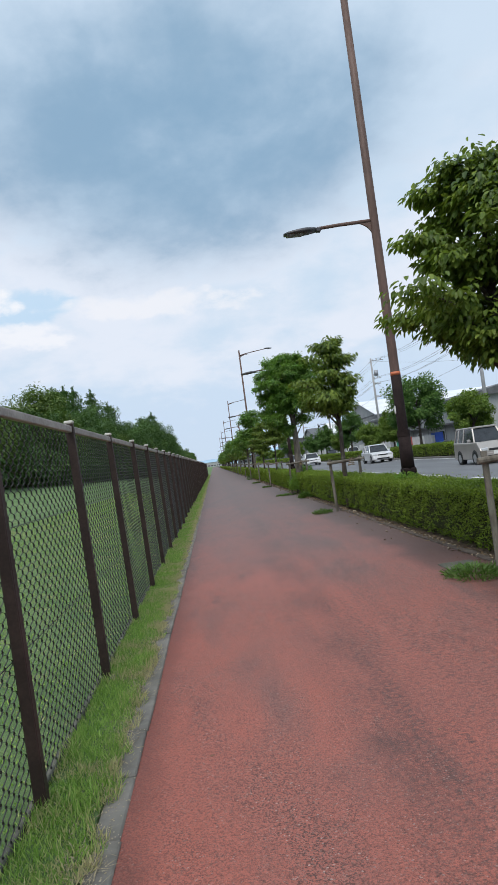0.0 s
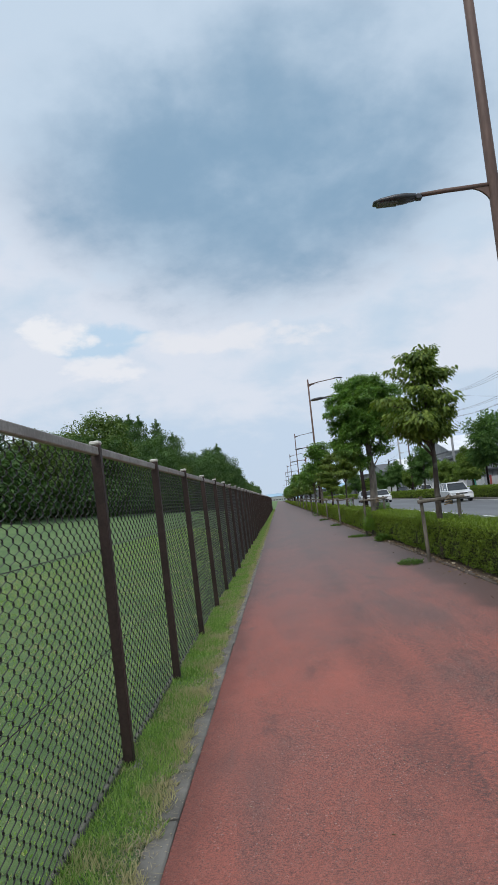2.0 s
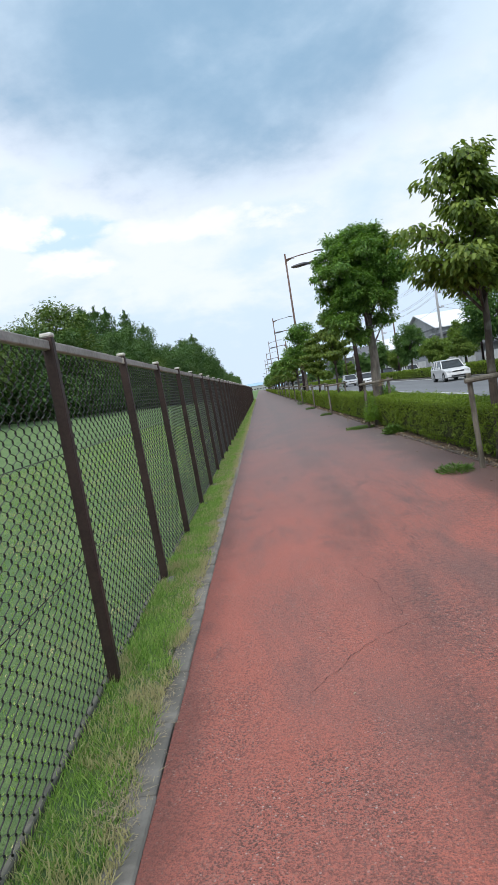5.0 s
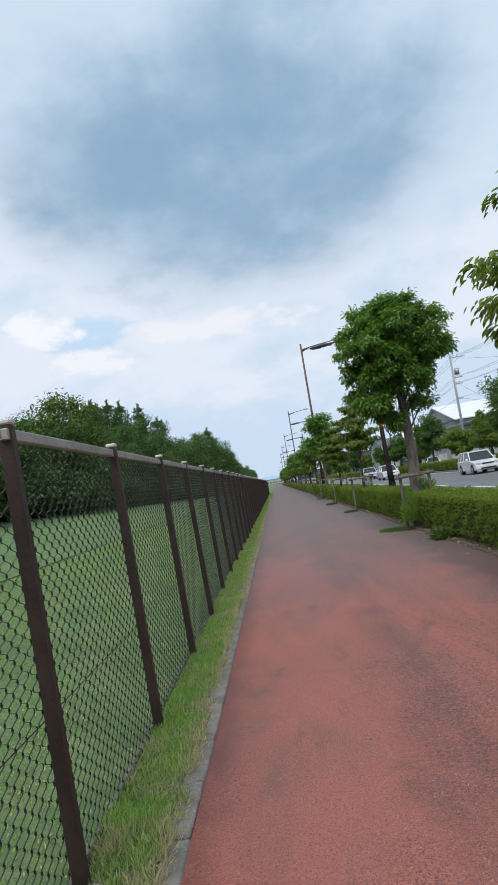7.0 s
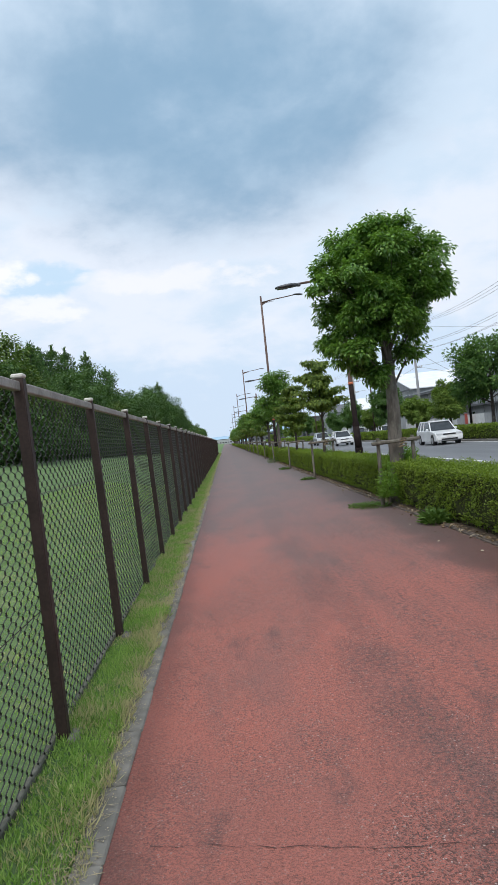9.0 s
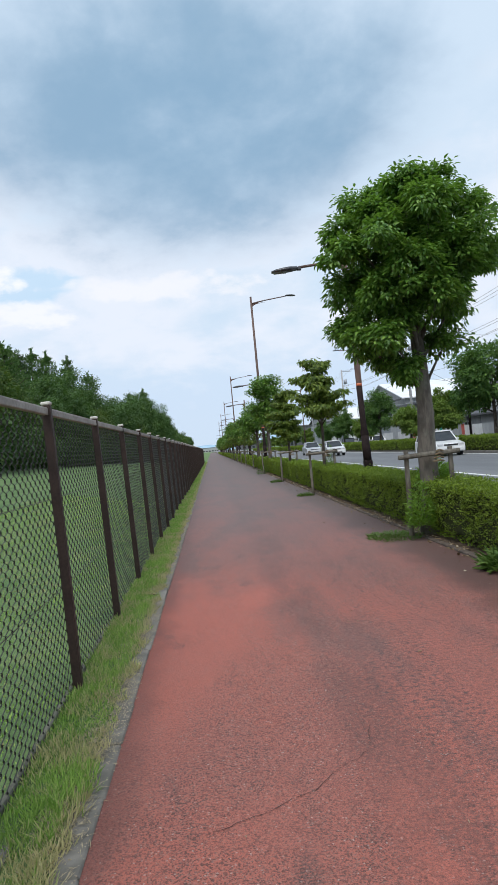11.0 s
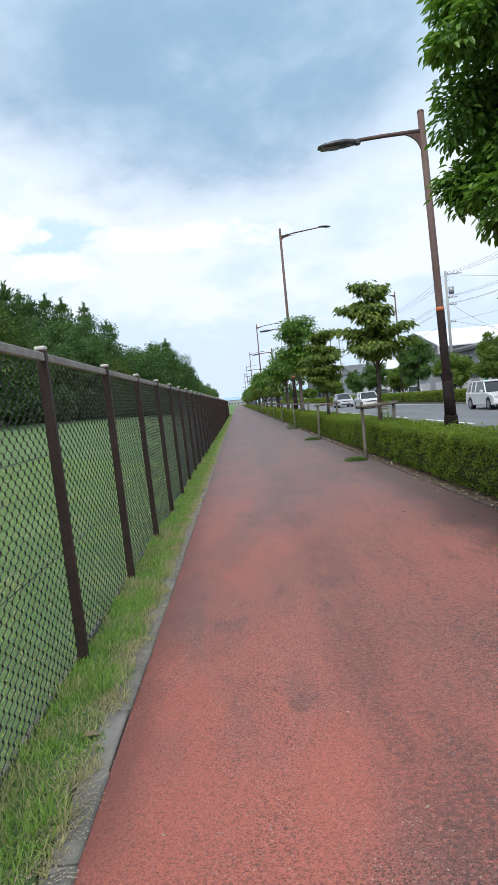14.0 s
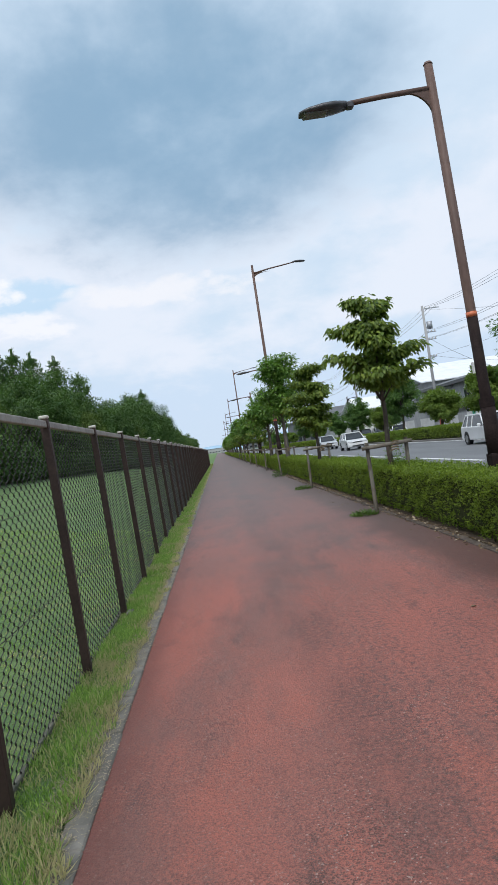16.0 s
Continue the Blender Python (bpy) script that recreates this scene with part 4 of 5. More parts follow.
def build_wood():
    broad = [broad_wood_tree(81, 8.4, 6.4, M_WOOD_B), broad_wood_tree(82, 8.6, 6.0, M_WOOD_A), broad_wood_tree(83, 8.0, 7.0, M_WOOD_A)]
    cone = [conifer_tree(91, 9.0, 5.6, M_CONIFER), conifer_tree(92, 10.0, 5.2, M_WOOD_A), conifer_tree(93, 9.0, 6.2, M_WOOD_A)]
    base = {id(o): h for o, h in zip(broad + cone, (8.4, 8.6, 8.0, 9.0, 10.0, 9.0))}
    rng = random.Random(17)
    used = set()

    def stand(src, x, y, top):
        ground = crest(y) * 0.98 - 0.1
        s = (top - ground) / base[id(src)]
        m = pose(x, y, ground, 0, 0, rng.uniform(0, 360))
        if id(src) in used:
            t = copy_thing(src, m)
        else:
            used.add(id(src))
            t = src
            t.matrix_basis = m
        w = max(s, 0.62) * rng.uniform(0.92, 1.05) * (0.9 if s > 1.25 else 1.0)
        t.scale = (w, w, s)

    # the trees that stand out against the sky: kind, x, y, height of the top
    for kind, x, y, top in (("B", -13.4, 54.8, 9.6), ("B", -14.6, 49.5, 7.6), ("C", -13.0, 63.0, 9.9), ("C", -16.4, 72.0, 11.0), ("C", -17.2, 80.0, 12.6), ("C", -18.6, 88.0, 13.4), ("C", -19.0, 95.2, 14.8),
                            ("C", -19.2, 103.0, 15.6), ("C", -16.9, 104.4, 15.0), ("C", -15.2, 108.4, 13.3), ("D", -15.6, 97.0, 12.2), ("D", -14.6, 86.0, 10.4), ("D", -13.6, 76.0, 9.2), ("D", -12.8, 112.0, 9.6),
                            ("D", -13.2, 120.0, 10.6), ("D", -13.6, 128.0, 12.0), ("D", -13.0, 136.0, 12.6), ("D", -12.4, 143.0, 12.6), ("C", -11.8, 148.0, 14.4), ("D", -11.6, 153.0, 12.4), ("D", -11.2, 160.0, 11.6),
                            ("D", -11.0, 168.0, 10.6), ("D", -10.8, 177.0, 9.6)):
        stand({"B": broad[0], "C": cone[rng.randrange(3)], "D": broad[1 + rng.randrange(2)]}[kind], x, y, top)
    # lower trees and bushes that fill the edge of the wood
    y, k = 34.0, 0
    while y < 330:
        for row, x in ((0, -13.4), (1, -18.5)):
            xx = min(x + rng.uniform(-1.0, 1.0) + (0.012 * (y - 50) if y > 50 else 0), -10.5)
            top = 6.2 if y < 50 else 7.6 if y < 60 else 8.2 if y < 180 else 8.8
            stand(broad[0] if k % 6 == 1 else broad[1 + k % 2] if (k + row) % 3 else cone[k % 3], xx, y + row * 2 + rng.uniform(-1, 1), top + rng.uniform(-0.9, 0.7))
        k += 1
        y += 4.2 + y * 0.006


build_wood()


# ---- lamps ----
def lantern(parent, tip, way, length=0.62):
    """A flat street lantern whose nose is at tip; way is +1 or -1 along x from the nose to the arm."""
    x, y, z = tip
    pr = [(0.0, 0.075), (0.10, 0.135), (0.30, 0.165), (0.46, 0.15), (length, 0.10)]
    bm = bmesh.new()
    rings = []
    for k, (d, w) in enumerate(pr):
        th = (0.03, 0.055, 0.075, 0.08, 0.06)[k]
        ring = []
        for j in range(10):
            a = 2 * math.pi * j / 10
            ring.append(bm.verts.new((x + way * d, y + w * math.cos(a), z + 0.03 * d / length + th * (math.sin(a) if math.sin(a) > 0 else 0.55 * math.sin(a)))))
        rings.append(ring)
    for a, b in zip(rings, rings[1:]):
        for j in range(10):
            bm.faces.new((a[j], a[(j + 1) % 10], b[(j + 1) % 10], b[j]))
    bm.faces.new(rings[0])
    bm.faces.new(rings[-1])
    bmesh.ops.recalc_face_normals(bm, faces=list(bm.faces))
    head = part("lantern", bm, M_HEAD, parent, "flat grey street lantern", True)
    part("lens", block(min(x + way * 0.05, x + way * 0.36), max(x + way * 0.05, x + way * 0.36), y - 0.09, y + 0.09, z - 0.036, z - 0.005, 0.012), M_LENS, head, "clouded glass lens")
    part("clamp", block(min(x + way * length, x + way * (length + 0.1)), max(x + way * length, x + way * (length + 0.1)), y - 0.05, y + 0.05, z - 0.01, z + 0.075, 0.015), M_HEAD, parent)


def gusset(parent, x, y, z, way, drop=0.34, run=0.36, r=0.08):
    """The curved web under an arm."""
    pts = [(x + way * r * 0.6, z)]
    for k in range(9):
        a = radians(90 * k / 8)
        pts.append((x + way * (r * 0.6 + run * (1 - math.sin(a))), z - drop * (1 - math.cos(a))))
    bm = bmesh.new()
    f = [bm.verts.new((px, y - 0.02, pz)) for px, pz in pts]
    b = [bm.verts.new((px, y + 0.02, pz)) for px, pz in pts]
    n = len(pts)
    bm.faces.new(f)
    bm.faces.new(b[::-1])
    for j in range(n):
        bm.faces.new((f[j], f[(j + 1) % n], b[(j + 1) % n], b[j]))
    bmesh.ops.recalc_face_normals(bm, faces=list(bm.faces))
    part("bracket", bm, M_POLE, parent)


def street_lamp(y, tall, x=3.6):
    top = 11.7 if tall else 6.12
    what = "tall brown steel street lamp with two arms" if tall else "brown steel path lamp with one arm"
    t = thing("street_lamp", what + " rising from the hedge", "street lamp", (x if tall else x + 0.10, y, 0), "lamps along the path")
    if not tall:
        t.rotation_euler = (0, -radians(1.2), 0)
    r = (lambda z: 0.098 - 0.0028 * z) if tall else (lambda z: 0.070 - 0.0022 * z)
    part("pole", tube([(0, 0, 0), (0, 0, 1.6), (0, 0, 2.9), (0, 0, 5.8), (0, 0, top)] if tall else [(0, 0, 0), (0, 0, 1.6), (0, 0, 2.9), (0, 0, top)],
                      [r(0), r(1.6), r(2.9), r(5.8), r(top)] if tall else [r(0), r(1.6), r(2.9), r(top)], 20), M_POLE, t, smooth=True)
    part("sleeve", tube([(0, 0, 0), (0, 0, 1.66), (0, 0, 2.78)], [r(0) + 0.006, r(1.6) + 0.006, r(2.7) + 0.006], 20), M_SLEEVE, t, "dark brown sheath round the foot", True)
    part("collar", tube([(0, 0, 1.60), (0, 0, 1.72)], r(0) + 0.026, 20), M_SLEEVE, t)
    part("base_cover", block(-r(0) - 0.03, r(0) + 0.03, -r(0) - 0.03, r(0) + 0.03, -0.02, 1.0, 0.03, 2), M_SLEEVE, t, "dark base cover")
    part("base_sheath", tube([(0, 0, 0.9), (0, 0, 1.6)], [r(0) + 0.03, r(0) + 0.022], 20), M_SLEEVE, t, smooth=True)
    part("band", tube([(0, 0, 2.78), (0, 0, 2.845)], r(2.8) + 0.008, 20), M_BAND, t, "faded orange marking band", True)
    part("label_plate", block(-0.105, -0.092, -0.035, 0.035, 2.05, 2.20, 0.004), M_PLATE, t, "small pale plate")
    arm_z = 5.80
    part("arm", tube([(-0.05, 0, arm_z), (-0.7, 0, arm_z - 0.015), (-1.12, 0, arm_z - 0.04)], [0.036, 0.034, 0.032], 10), M_POLE, t, smooth=True)
    gusset(t, 0, 0, arm_z - 0.02, -1)
    lantern(t, (-1.78, 0, arm_z - 0.10), 1)
    if tall:
        part("road_arm", tube([(0.04, 0, 11.25), (0.9, 0, 11.40), (2.4, 0, 11.58)], [0.05, 0.042, 0.034], 10), M_POLE, t, smooth=True)
        gusset(t, 0, 0, 11.27, 1, 0.3, 0.9)
        lantern(t, (3.05, 0, 11.57), -1)
    part("pole_cap", tube([(0, 0, top - 0.01), (0, 0, top + 0.02)], [r(top) + 0.006, r(top) * 0.8], 20), M_POLE, t)


for y, tall in ((13.6, True), (33.5, False), (63.7, True), (83.5, False), (113.8, True), (133.5, False), (163.9, True), (213.9, True), (264.0, True)):
    street_lamp(y, tall)


def far_lamp(x, y, top):
    t = thing("far_lamp", "slim dark street lamp beyond the road", "street lamp", (x, y, 0), "lamps beyond the road")
    part("pole", tube([(0, 0, 0), (0, 0, 3), (0, 0, top)], [0.10, 0.085, 0.07], 12), M_SLEEVE, t, smooth=True)
    part("arm", tube([(0.03, 0, top - 0.35), (0.5, 0, top - 0.22), (0.8, 0, top - 0.2)], 0.035, 8), M_SLEEVE, t)
    part("bracket", block(0.05, 0.30, -0.02, 0.02, top - 0.55, top - 0.34), M_SLEEVE, t)
    part("lantern", block(0.75, 1.35, -0.14, 0.14, top - 0.25, top - 0.13, 0.04, 2), M_HEAD, t)


far_lamp(18.6, 65.6, 6.3)
far_lamp(18.6, 118.0, 6.3)


def far_road_lamp(y):
    t = thing("far_road_lamp", "tall brown road lamp with one arm over the road", "street lamp", (17.6, y, 0), "lamps beyond the road")
    part("pole", tube([(0, 0, 0), (0, 0, 6), (0, 0, 11.6)], [0.1, 0.085, 0.065], 12), M_POLE, t, smooth=True)
    part("arm", tube([(-0.03, 0, 11.2), (-1.0, 0, 11.4), (-2.3, 0, 11.55)], 0.04, 8), M_POLE, t)
    gusset(t, 0, 0, 11.22, -1, 0.3, 0.8)
    lantern(t, (-2.9, 0, 11.55), 1)


for y in (94.5, 145.0):
    far_road_lamp(y)


# ---- utility poles and cables ----
def utility_pole(x, y, top, box):
    t = thing("utility_pole", "grey concrete utility pole with crossarms and cables", "utility pole", (x, y, 0), "utility poles")
    part("pole", tube([(0, 0, -0.1), (0, 0, top / 2), (0, 0, top)], [0.19, 0.155, 0.12], 14), M_POLE_GREY, t, smooth=True)
    for z, w in ((top - 0.35, 0.95), (top - 2.9, 0.6), (top - 3.7, 0.55), (top - 5.6, 0.4)):
        arm = part("crossarm", block(-0.15, w * 1.9, -0.045, 0.045, z - 0.045, z + 0.045), M_STEEL, t)
        for k in range(3):
            xx = 0.25 + k * w * 0.62
            part("insulator", tube([(xx, 0, z + 0.05), (xx, 0, z + 0.12), (xx, 0, z + 0.2)], [0.045, 0.07, 0.04], 8), M_CAP, arm)
    if box:
        part("transformer", join(tube([(0.55, 0.1, top - 2.55), (0.55, 0.1, top - 1.75)], 0.30, 14), block(0.1, 0.6, 0.05, 0.15, top - 2.4, top - 2.3)), M_STEEL, t, "grey drum transformer", True)
        part("step_bolts", join(*[tube([(-0.12, 0, 2.5 + k * 0.45), (-0.34, 0, 2.5 + k * 0.45)], 0.012, 4) for k in range(18)]), M_STEEL, t)
    return t


def cable(a, b, sag, r=0.014):
    pts = []
    for k in range(17):
        f = k / 16
        p = Vector(a).lerp(Vector(b), f)
        p.z -= sag * 4 * f * (1 - f)
        pts.append(p)
    ob = part("cable", tube(pts, r, 4, False), M_CABLE)
    tagged(ob, "black overhead cable hanging between utility poles", "cable", "overhead cables")


POLES = [(24.2, 59.5, 13.6, False), (24.2, 98.0, 13.8, True), (24.0, 137.0, 13.6, True), (24.0, 176.0, 13.6, False), (24.0, 216, 13.6, False), (24.4, 20.0, 13.6, False)]
for p in POLES:
    utility_pole(*p)
order = sorted(POLES, key=lambda p: p[1])
for p, q in zip(order, order[1:]):
    for dx, dz, sag in ((0.25, -0.15, 0.9), (0.85, -0.15, 0.9), (1.4, -0.15, 0.95), (0.3, -2.7, 0.8), (0.65, -2.75, 0.85), (0.3, -3.5, 0.8), (0.6, -3.55, 0.75), (0.2, -5.4, 0.7)):
        cable((p[0] + dx, p[1], p[2] + dz), (q[0] + dx, q[1], q[2] + dz), sag)
cable((24.4, 98, 13.4), (40, 80, 10), 0.6)
cable((24.4, 98, 10.3), (30, 92, 5.2), 0.4)
cable((24.4, 98, 8.4), (29, 80, 5.2), 0.4)


# ---- buildings ----
def window(parent, x, y0, y1, z0, z1, kind="window"):
    """A framed window in a wall that faces the road."""
    w = part(kind, block(x - 0.05, x - 0.005, y0, y1, z0, z1), M_WALL_WHITE, parent, "pale framed window")
    part("pane", block(x - 0.065, x - 0.055, y0 + 0.07, (y0 + y1) / 2 - 0.03, z0 + 0.07, z1 - 0.07), M_GLASS, w)
    part("pane", block(x - 0.065, x - 0.055, (y0 + y1) / 2 + 0.03, y1 - 0.07, z0 + 0.07, z1 - 0.07), M_GLASS, w)
    part("sill", block(x - 0.12, x - 0.005, y0 - 0.05, y1 + 0.05, z0 - 0.07, z0 - 0.005), M_ROOF_DARK, w)


def office_block():
    t = thing("office_building", "long grey two-storey building with a dark low roof", "building", (26.0, 0, 0))
    part("wall", block(0, 11, 66, 109, -0.1, 4.95), M_WALL, t)
    prof = [(-0.6, 4.9), (-0.6, 5.2), (5.5, 6.3), (11.6, 5.2), (11.6, 4.9)]
    bm = bmesh.new()
    a = [bm.verts.new((x, 65.5, z)) for x, z in prof]
    b = [bm.verts.new((x, 109.5, z)) for x, z in prof]
    bm.faces.new(a)
    bm.faces.new(b[::-1])
    for j in range(5):
        bm.faces.new((a[j], a[(j + 1) % 5], b[(j + 1) % 5], b[j]))
    bmesh.ops.recalc_face_normals(bm, faces=list(bm.faces))
    part("roof", bm, M_ROOF_DARK, t, "dark metal roof with a deep eave")
    part("canopy", block(-0.9, 0.0, 67, 108, 2.55, 2.75, 0.02), M_ROOF_DARK, t)
    for k in range(10):
        y = 68 + k * 4.1
        window(t, 0, y, y + 1.7, 3.15, 4.3)
        if k % 2 == 0:
            window(t, 0, y, y + 1.7, 0.9, 2.1)
    for k in range(3):
        y = 73 + k * 12.3
        part("pipe", tube([(-0.1, y, 0), (-0.1, y, 4.9)], 0.05, 8), M_STEEL, t)
    # ribs of the cladding
    for k in range(14):
        part("cladding_joint", block(-0.02, 0.0, 66.8 + k * 3.05, 66.86 + k * 3.05, 0, 4.88), M_ROOF_DARK, t)


def gable_hall(x, y, length, width, eave, ridge, wall_mat, roof_mat, label, windows=True):
    """A hall whose ridge runs away from the road."""
    t = thing("warehouse", label, "building", (x, y, 0))
    h = width / 2
    prof = [(-h, -0.1), (-h, eave), (0, ridge), (h, eave), (h, -0.1)]
    part("wall", extruded(prof, 0, length), wall_mat, t)
    for s in (-1, 1):
        bm = bmesh.new()
        n = (eave - ridge) / h
        e0, e1 = s * (h + 0.5), s * 0.0
        v = [(-0.5, e1, ridge + 0.03), (length + 0.5, e1, ridge + 0.03), (length + 0.5, e0, eave + n * 0.5 + 0.03), (-0.5, e0, eave + n * 0.5 + 0.03)]
        lo = [bm.verts.new(p) for p in v]
        hi = [bm.verts.new((a, b, c + 0.14)) for a, b, c in v]
        bm.faces.new(lo)
        bm.faces.new(hi)
        for j in range(4):
            bm.faces.new((lo[j], lo[(j + 1) % 4], hi[(j + 1) % 4], hi[j]))
        bmesh.ops.recalc_face_normals(bm, faces=list(bm.faces))
        part("roof", bm, roof_mat, t, "pale sheet-metal roof slope")
    if windows:
        for k in range(4):
            window(t, 0, -h + 2 + k * 5.2, -h + 4.2 + k * 5.2, eave - 2.2, eave - 0.7)
        part("roller_door", block(-0.04, 0.0, -3, 3, 0, 4.0), M_STEEL, t, "grey roller door")
    part("fascia", block(-0.55, -0.5, -h, h, eave - 0.25, eave), M_ROOF_DARK, t)


office_block()
gable_hall(27.5, 124.0, 34, 24, 6.4, 9.3, M_WALL, M_ROOF, "large grey warehouse with a white gabled roof")
gable_hall(27.0, 158.0, 26, 18, 5.2, 7.6, M_WALL_WHITE, M_ROOF, "white warehouse with a pale metal roof")
gable_hall(28.0, 196.0, 26, 22, 6.0, 8.2, M_WALL, M_ROOF_DARK, "grey warehouse with a dark roof")
gable_hall(26.5, 47.0, 18, 16, 4.6, 6.6, M_WALL_WHITE, M_ROOF, "white rendered workshop behind the street trees")
for k, (x, y, w, d, h) in enumerate([(26, 250, 16, 20, 7), (-16, 960, 24, 18, 6.0), (22, 600, 30, 20, 6.5), (6, 900, 14, 20, 7.5), (60, 420, 60, 30, 9)]):
    t = thing("distant_building", "pale distant building at the end of the road", "building", (x, y, 0), "distant buildings")
    part("wall", block(0, w, 0, d, -0.1, h), M_WALL if k % 2 else M_ROOF_DARK, t)
    part("roof", block(-0.3, w + 0.3, -0.3, d + 0.3, h, h + 0.4), M_ROOF_DARK, t)
    for r in range(int(h / 3.2)):
        for c in range(int(w / 4)):
            part("window", block(1 + c * 4, 3.2 + c * 4, -0.06, -0.004, 1 + r * 3.2, 2.5 + r * 3.2), M_GLASS, t)


def hill():
    """The pale ridge at the end of the plain, its haze painted as blue colour."""
    verts, faces = [], []
    for k in range(81):
        x = -2000 + k * 50
        h = 26 + 12 * math.sin(k * 0.31) + 7 * math.sin(k * 0.83 + 1) + 3 * math.sin(k * 2.1)
        verts += [(x, 2850, -5), (x, 2880, h * 0.7), (x, 2940, h), (x, 2995, -5)]
        if k:
            a = 4 * k
            faces += [(a - 4 + j, a + j, a + j + 1, a - 3 + j) for j in range(3)]
    tagged(new("backdrop", mesh_of("backdrop", verts, faces, M_HILL, True)), "distant hills tinted pale blue for haze", "hills", kind="structure")


hill()


def yard_fence():
    t = thing("yard_fence", "pale sheet-panel fence in front of the yard", "fence", (23.0, 0, 0))
    for k in range(15):
        part("panel", block(-0.02, 0.02, 72 + k * 2.4, 74.36 + k * 2.4, 0.02, 1.75), M_WALL_WHITE if k % 3 else M_WALL, t)
        part("post", block(0.025, 0.075, 71.97 + k * 2.4, 72.03 + k * 2.4, 0, 1.8), M_STEEL, t)


yard_fence()
vend = thing("vending_machine", "blue drinks machine standing by a white wall", "vending machine", (20.2, 62.2, 0.03))
part("cabinet", block(0, 0.75, 0, 1.1, 0.05, 1.85, 0.03, 2), M_BLUE, vend)
part("display", block(-0.012, -0.002, 0.12, 0.98, 0.95, 1.65), M_PLATE, vend, "pale display window")
part("foot", block(0.05, 0.7, 0.05, 1.05, 0.0, 0.05), M_BLACK, vend)
for y, m, what in ((83.0, M_GREEN_SIGN, "small green board sign"), (77.2, M_RED_SIGN, "narrow red banner sign"), (92.0, M_RED_SIGN, "narrow red banner sign")):
    s = thing("sign", what + " on a thin post", "sign", (22.4, y, 0.0))
    part("post", tube([(0, 0, 0), (0, 0, 1.9)], 0.025, 8), M_STEEL, s)
    part("board", block(-0.05, -0.028, -0.35, 0.35, 0.9, 1.85, 0.008), m, s)


# ---- cars ----
def car(at, paint, label, length=4.2, width=1.68, height=1.52, kind="hatch"):
    """A car whose nose points to -y; y = 0 is its middle."""
    t = thing("car", label, "car", at, "cars on the road")
    L, H = length / 2, height
    waist = H * 0.60
    if kind == "van":
        bonnet, screen, roof0, roof1, rear = -L + 0.42, -L + 0.75, -L + 1.15, L - 0.18, L - 0.03
    elif kind == "wagon":
        bonnet, screen, roof0, roof1, rear = -L + 0.95, -L + 1.1, -L + 1.75, L - 0.45, L - 0.06
    else:
        bonnet, screen, roof0, roof1, rear = -L + 0.85, -L + 1.0, -L + 1.75, L - 0.95, L - 0.10
    lower = [(-L, 0.30), (-L, 0.62), (-L + 0.10, 0.74), (bonnet, waist - 0.02), (rear, waist + 0.02), (L, 0.72), (L, 0.32), (L - 0.1, 0.24), (-L + 0.1, 0.24)]
    body = part("body", extruded(lower, -width / 2, width / 2, 0.05), paint, t, smooth=False)
    # cabin: glass with a painted roof and pillars, narrower at the top
    bm = bmesh.new()
    lo, hi = width / 2 - 0.05, width / 2 - 0.20
    prof = [(screen, waist - 0.03, lo), (roof0, H - 0.06, hi), (roof1, H - 0.06, hi), (rear - 0.02, waist - 0.03, lo)]
    a = [bm.verts.new((-w, y, z)) for y, z, w in prof]
    b = [bm.verts.new((w, y, z)) for y, z, w in prof]
    bm.faces.new(a[::-1])
    bm.faces.new(b)
    for j in range(4):
        bm.faces.new((a[j], a[(j + 1) % 4], b[(j + 1) % 4], b[j]))
    bmesh.ops.recalc_face_normals(bm, faces=list(bm.faces))
    bmesh.ops.bevel(bm, geom=list(bm.edges), offset=0.03, segments=2, affect="EDGES")
    part("glasshouse", bm, M_GLASS, t, "dark tinted glass")
    part("roof", block(-hi - 0.02, hi + 0.02, roof0 - 0.08, roof1 + 0.06, H - 0.085, H, 0.035, 2), paint, t)
    for s in (-1, 1):
        for y0, y1, z1 in ((screen, roof0, H - 0.06), (rear - 0.02, roof1, H - 0.06), ((roof0 + roof1) / 2, (roof0 + roof1) / 2, H - 0.06), (roof1 - 0.35, roof1 - 0.35, H - 0.06)):
            part("pillar", tube([(s * (lo + 0.005), y0, waist - 0.05), (s * (hi + 0.005), y1, z1)], 0.035, 6), paint, t)
        part("mirror", block(min(s * (width / 2), s * (width / 2 + 0.16)), max(s * (width / 2), s * (width / 2 + 0.16)), screen + 0.25, screen + 0.38, waist, waist + 0.14, 0.03), paint, t)
        part("headlight", block(min(s * width * 0.26, s * width * 0.47), max(s * width * 0.26, s * width * 0.47), -L - 0.015, -L + 0.16, 0.60, 0.75, 0.03), M_LIGHT, t)
        part("tail_light", block(min(s * width * 0.38, s * width * 0.47), max(s * width * 0.38, s * width * 0.47), L - 0.08, L + 0.012, 0.65, 0.95, 0.02), M_RED_SIGN, t)
        for y in (-L + 0.75, L - 0.75):
            w = part("wheel", tube([(s * (width / 2 - 0.17), y, 0.30), (s * (width / 2 + 0.012), y, 0.30)], 0.30, 20), M_TYRE, t)
            part("rim", tube([(s * (width / 2 + 0.0), y, 0.30), (s * (width / 2 + 0.02), y, 0.30)], 0.19, 14), M_RIM, w)
            part("arch", tube([(s * (width / 2 - 0.2), y, 0.33), (s * (width / 2 + 0.004), y, 0.33)], 0.355, 20), M_BLACK, t)
    part("grille", block(-width * 0.24, width * 0.24, -L - 0.012, -L + 0.05, 0.60, 0.70, 0.01), M_BLACK, t)
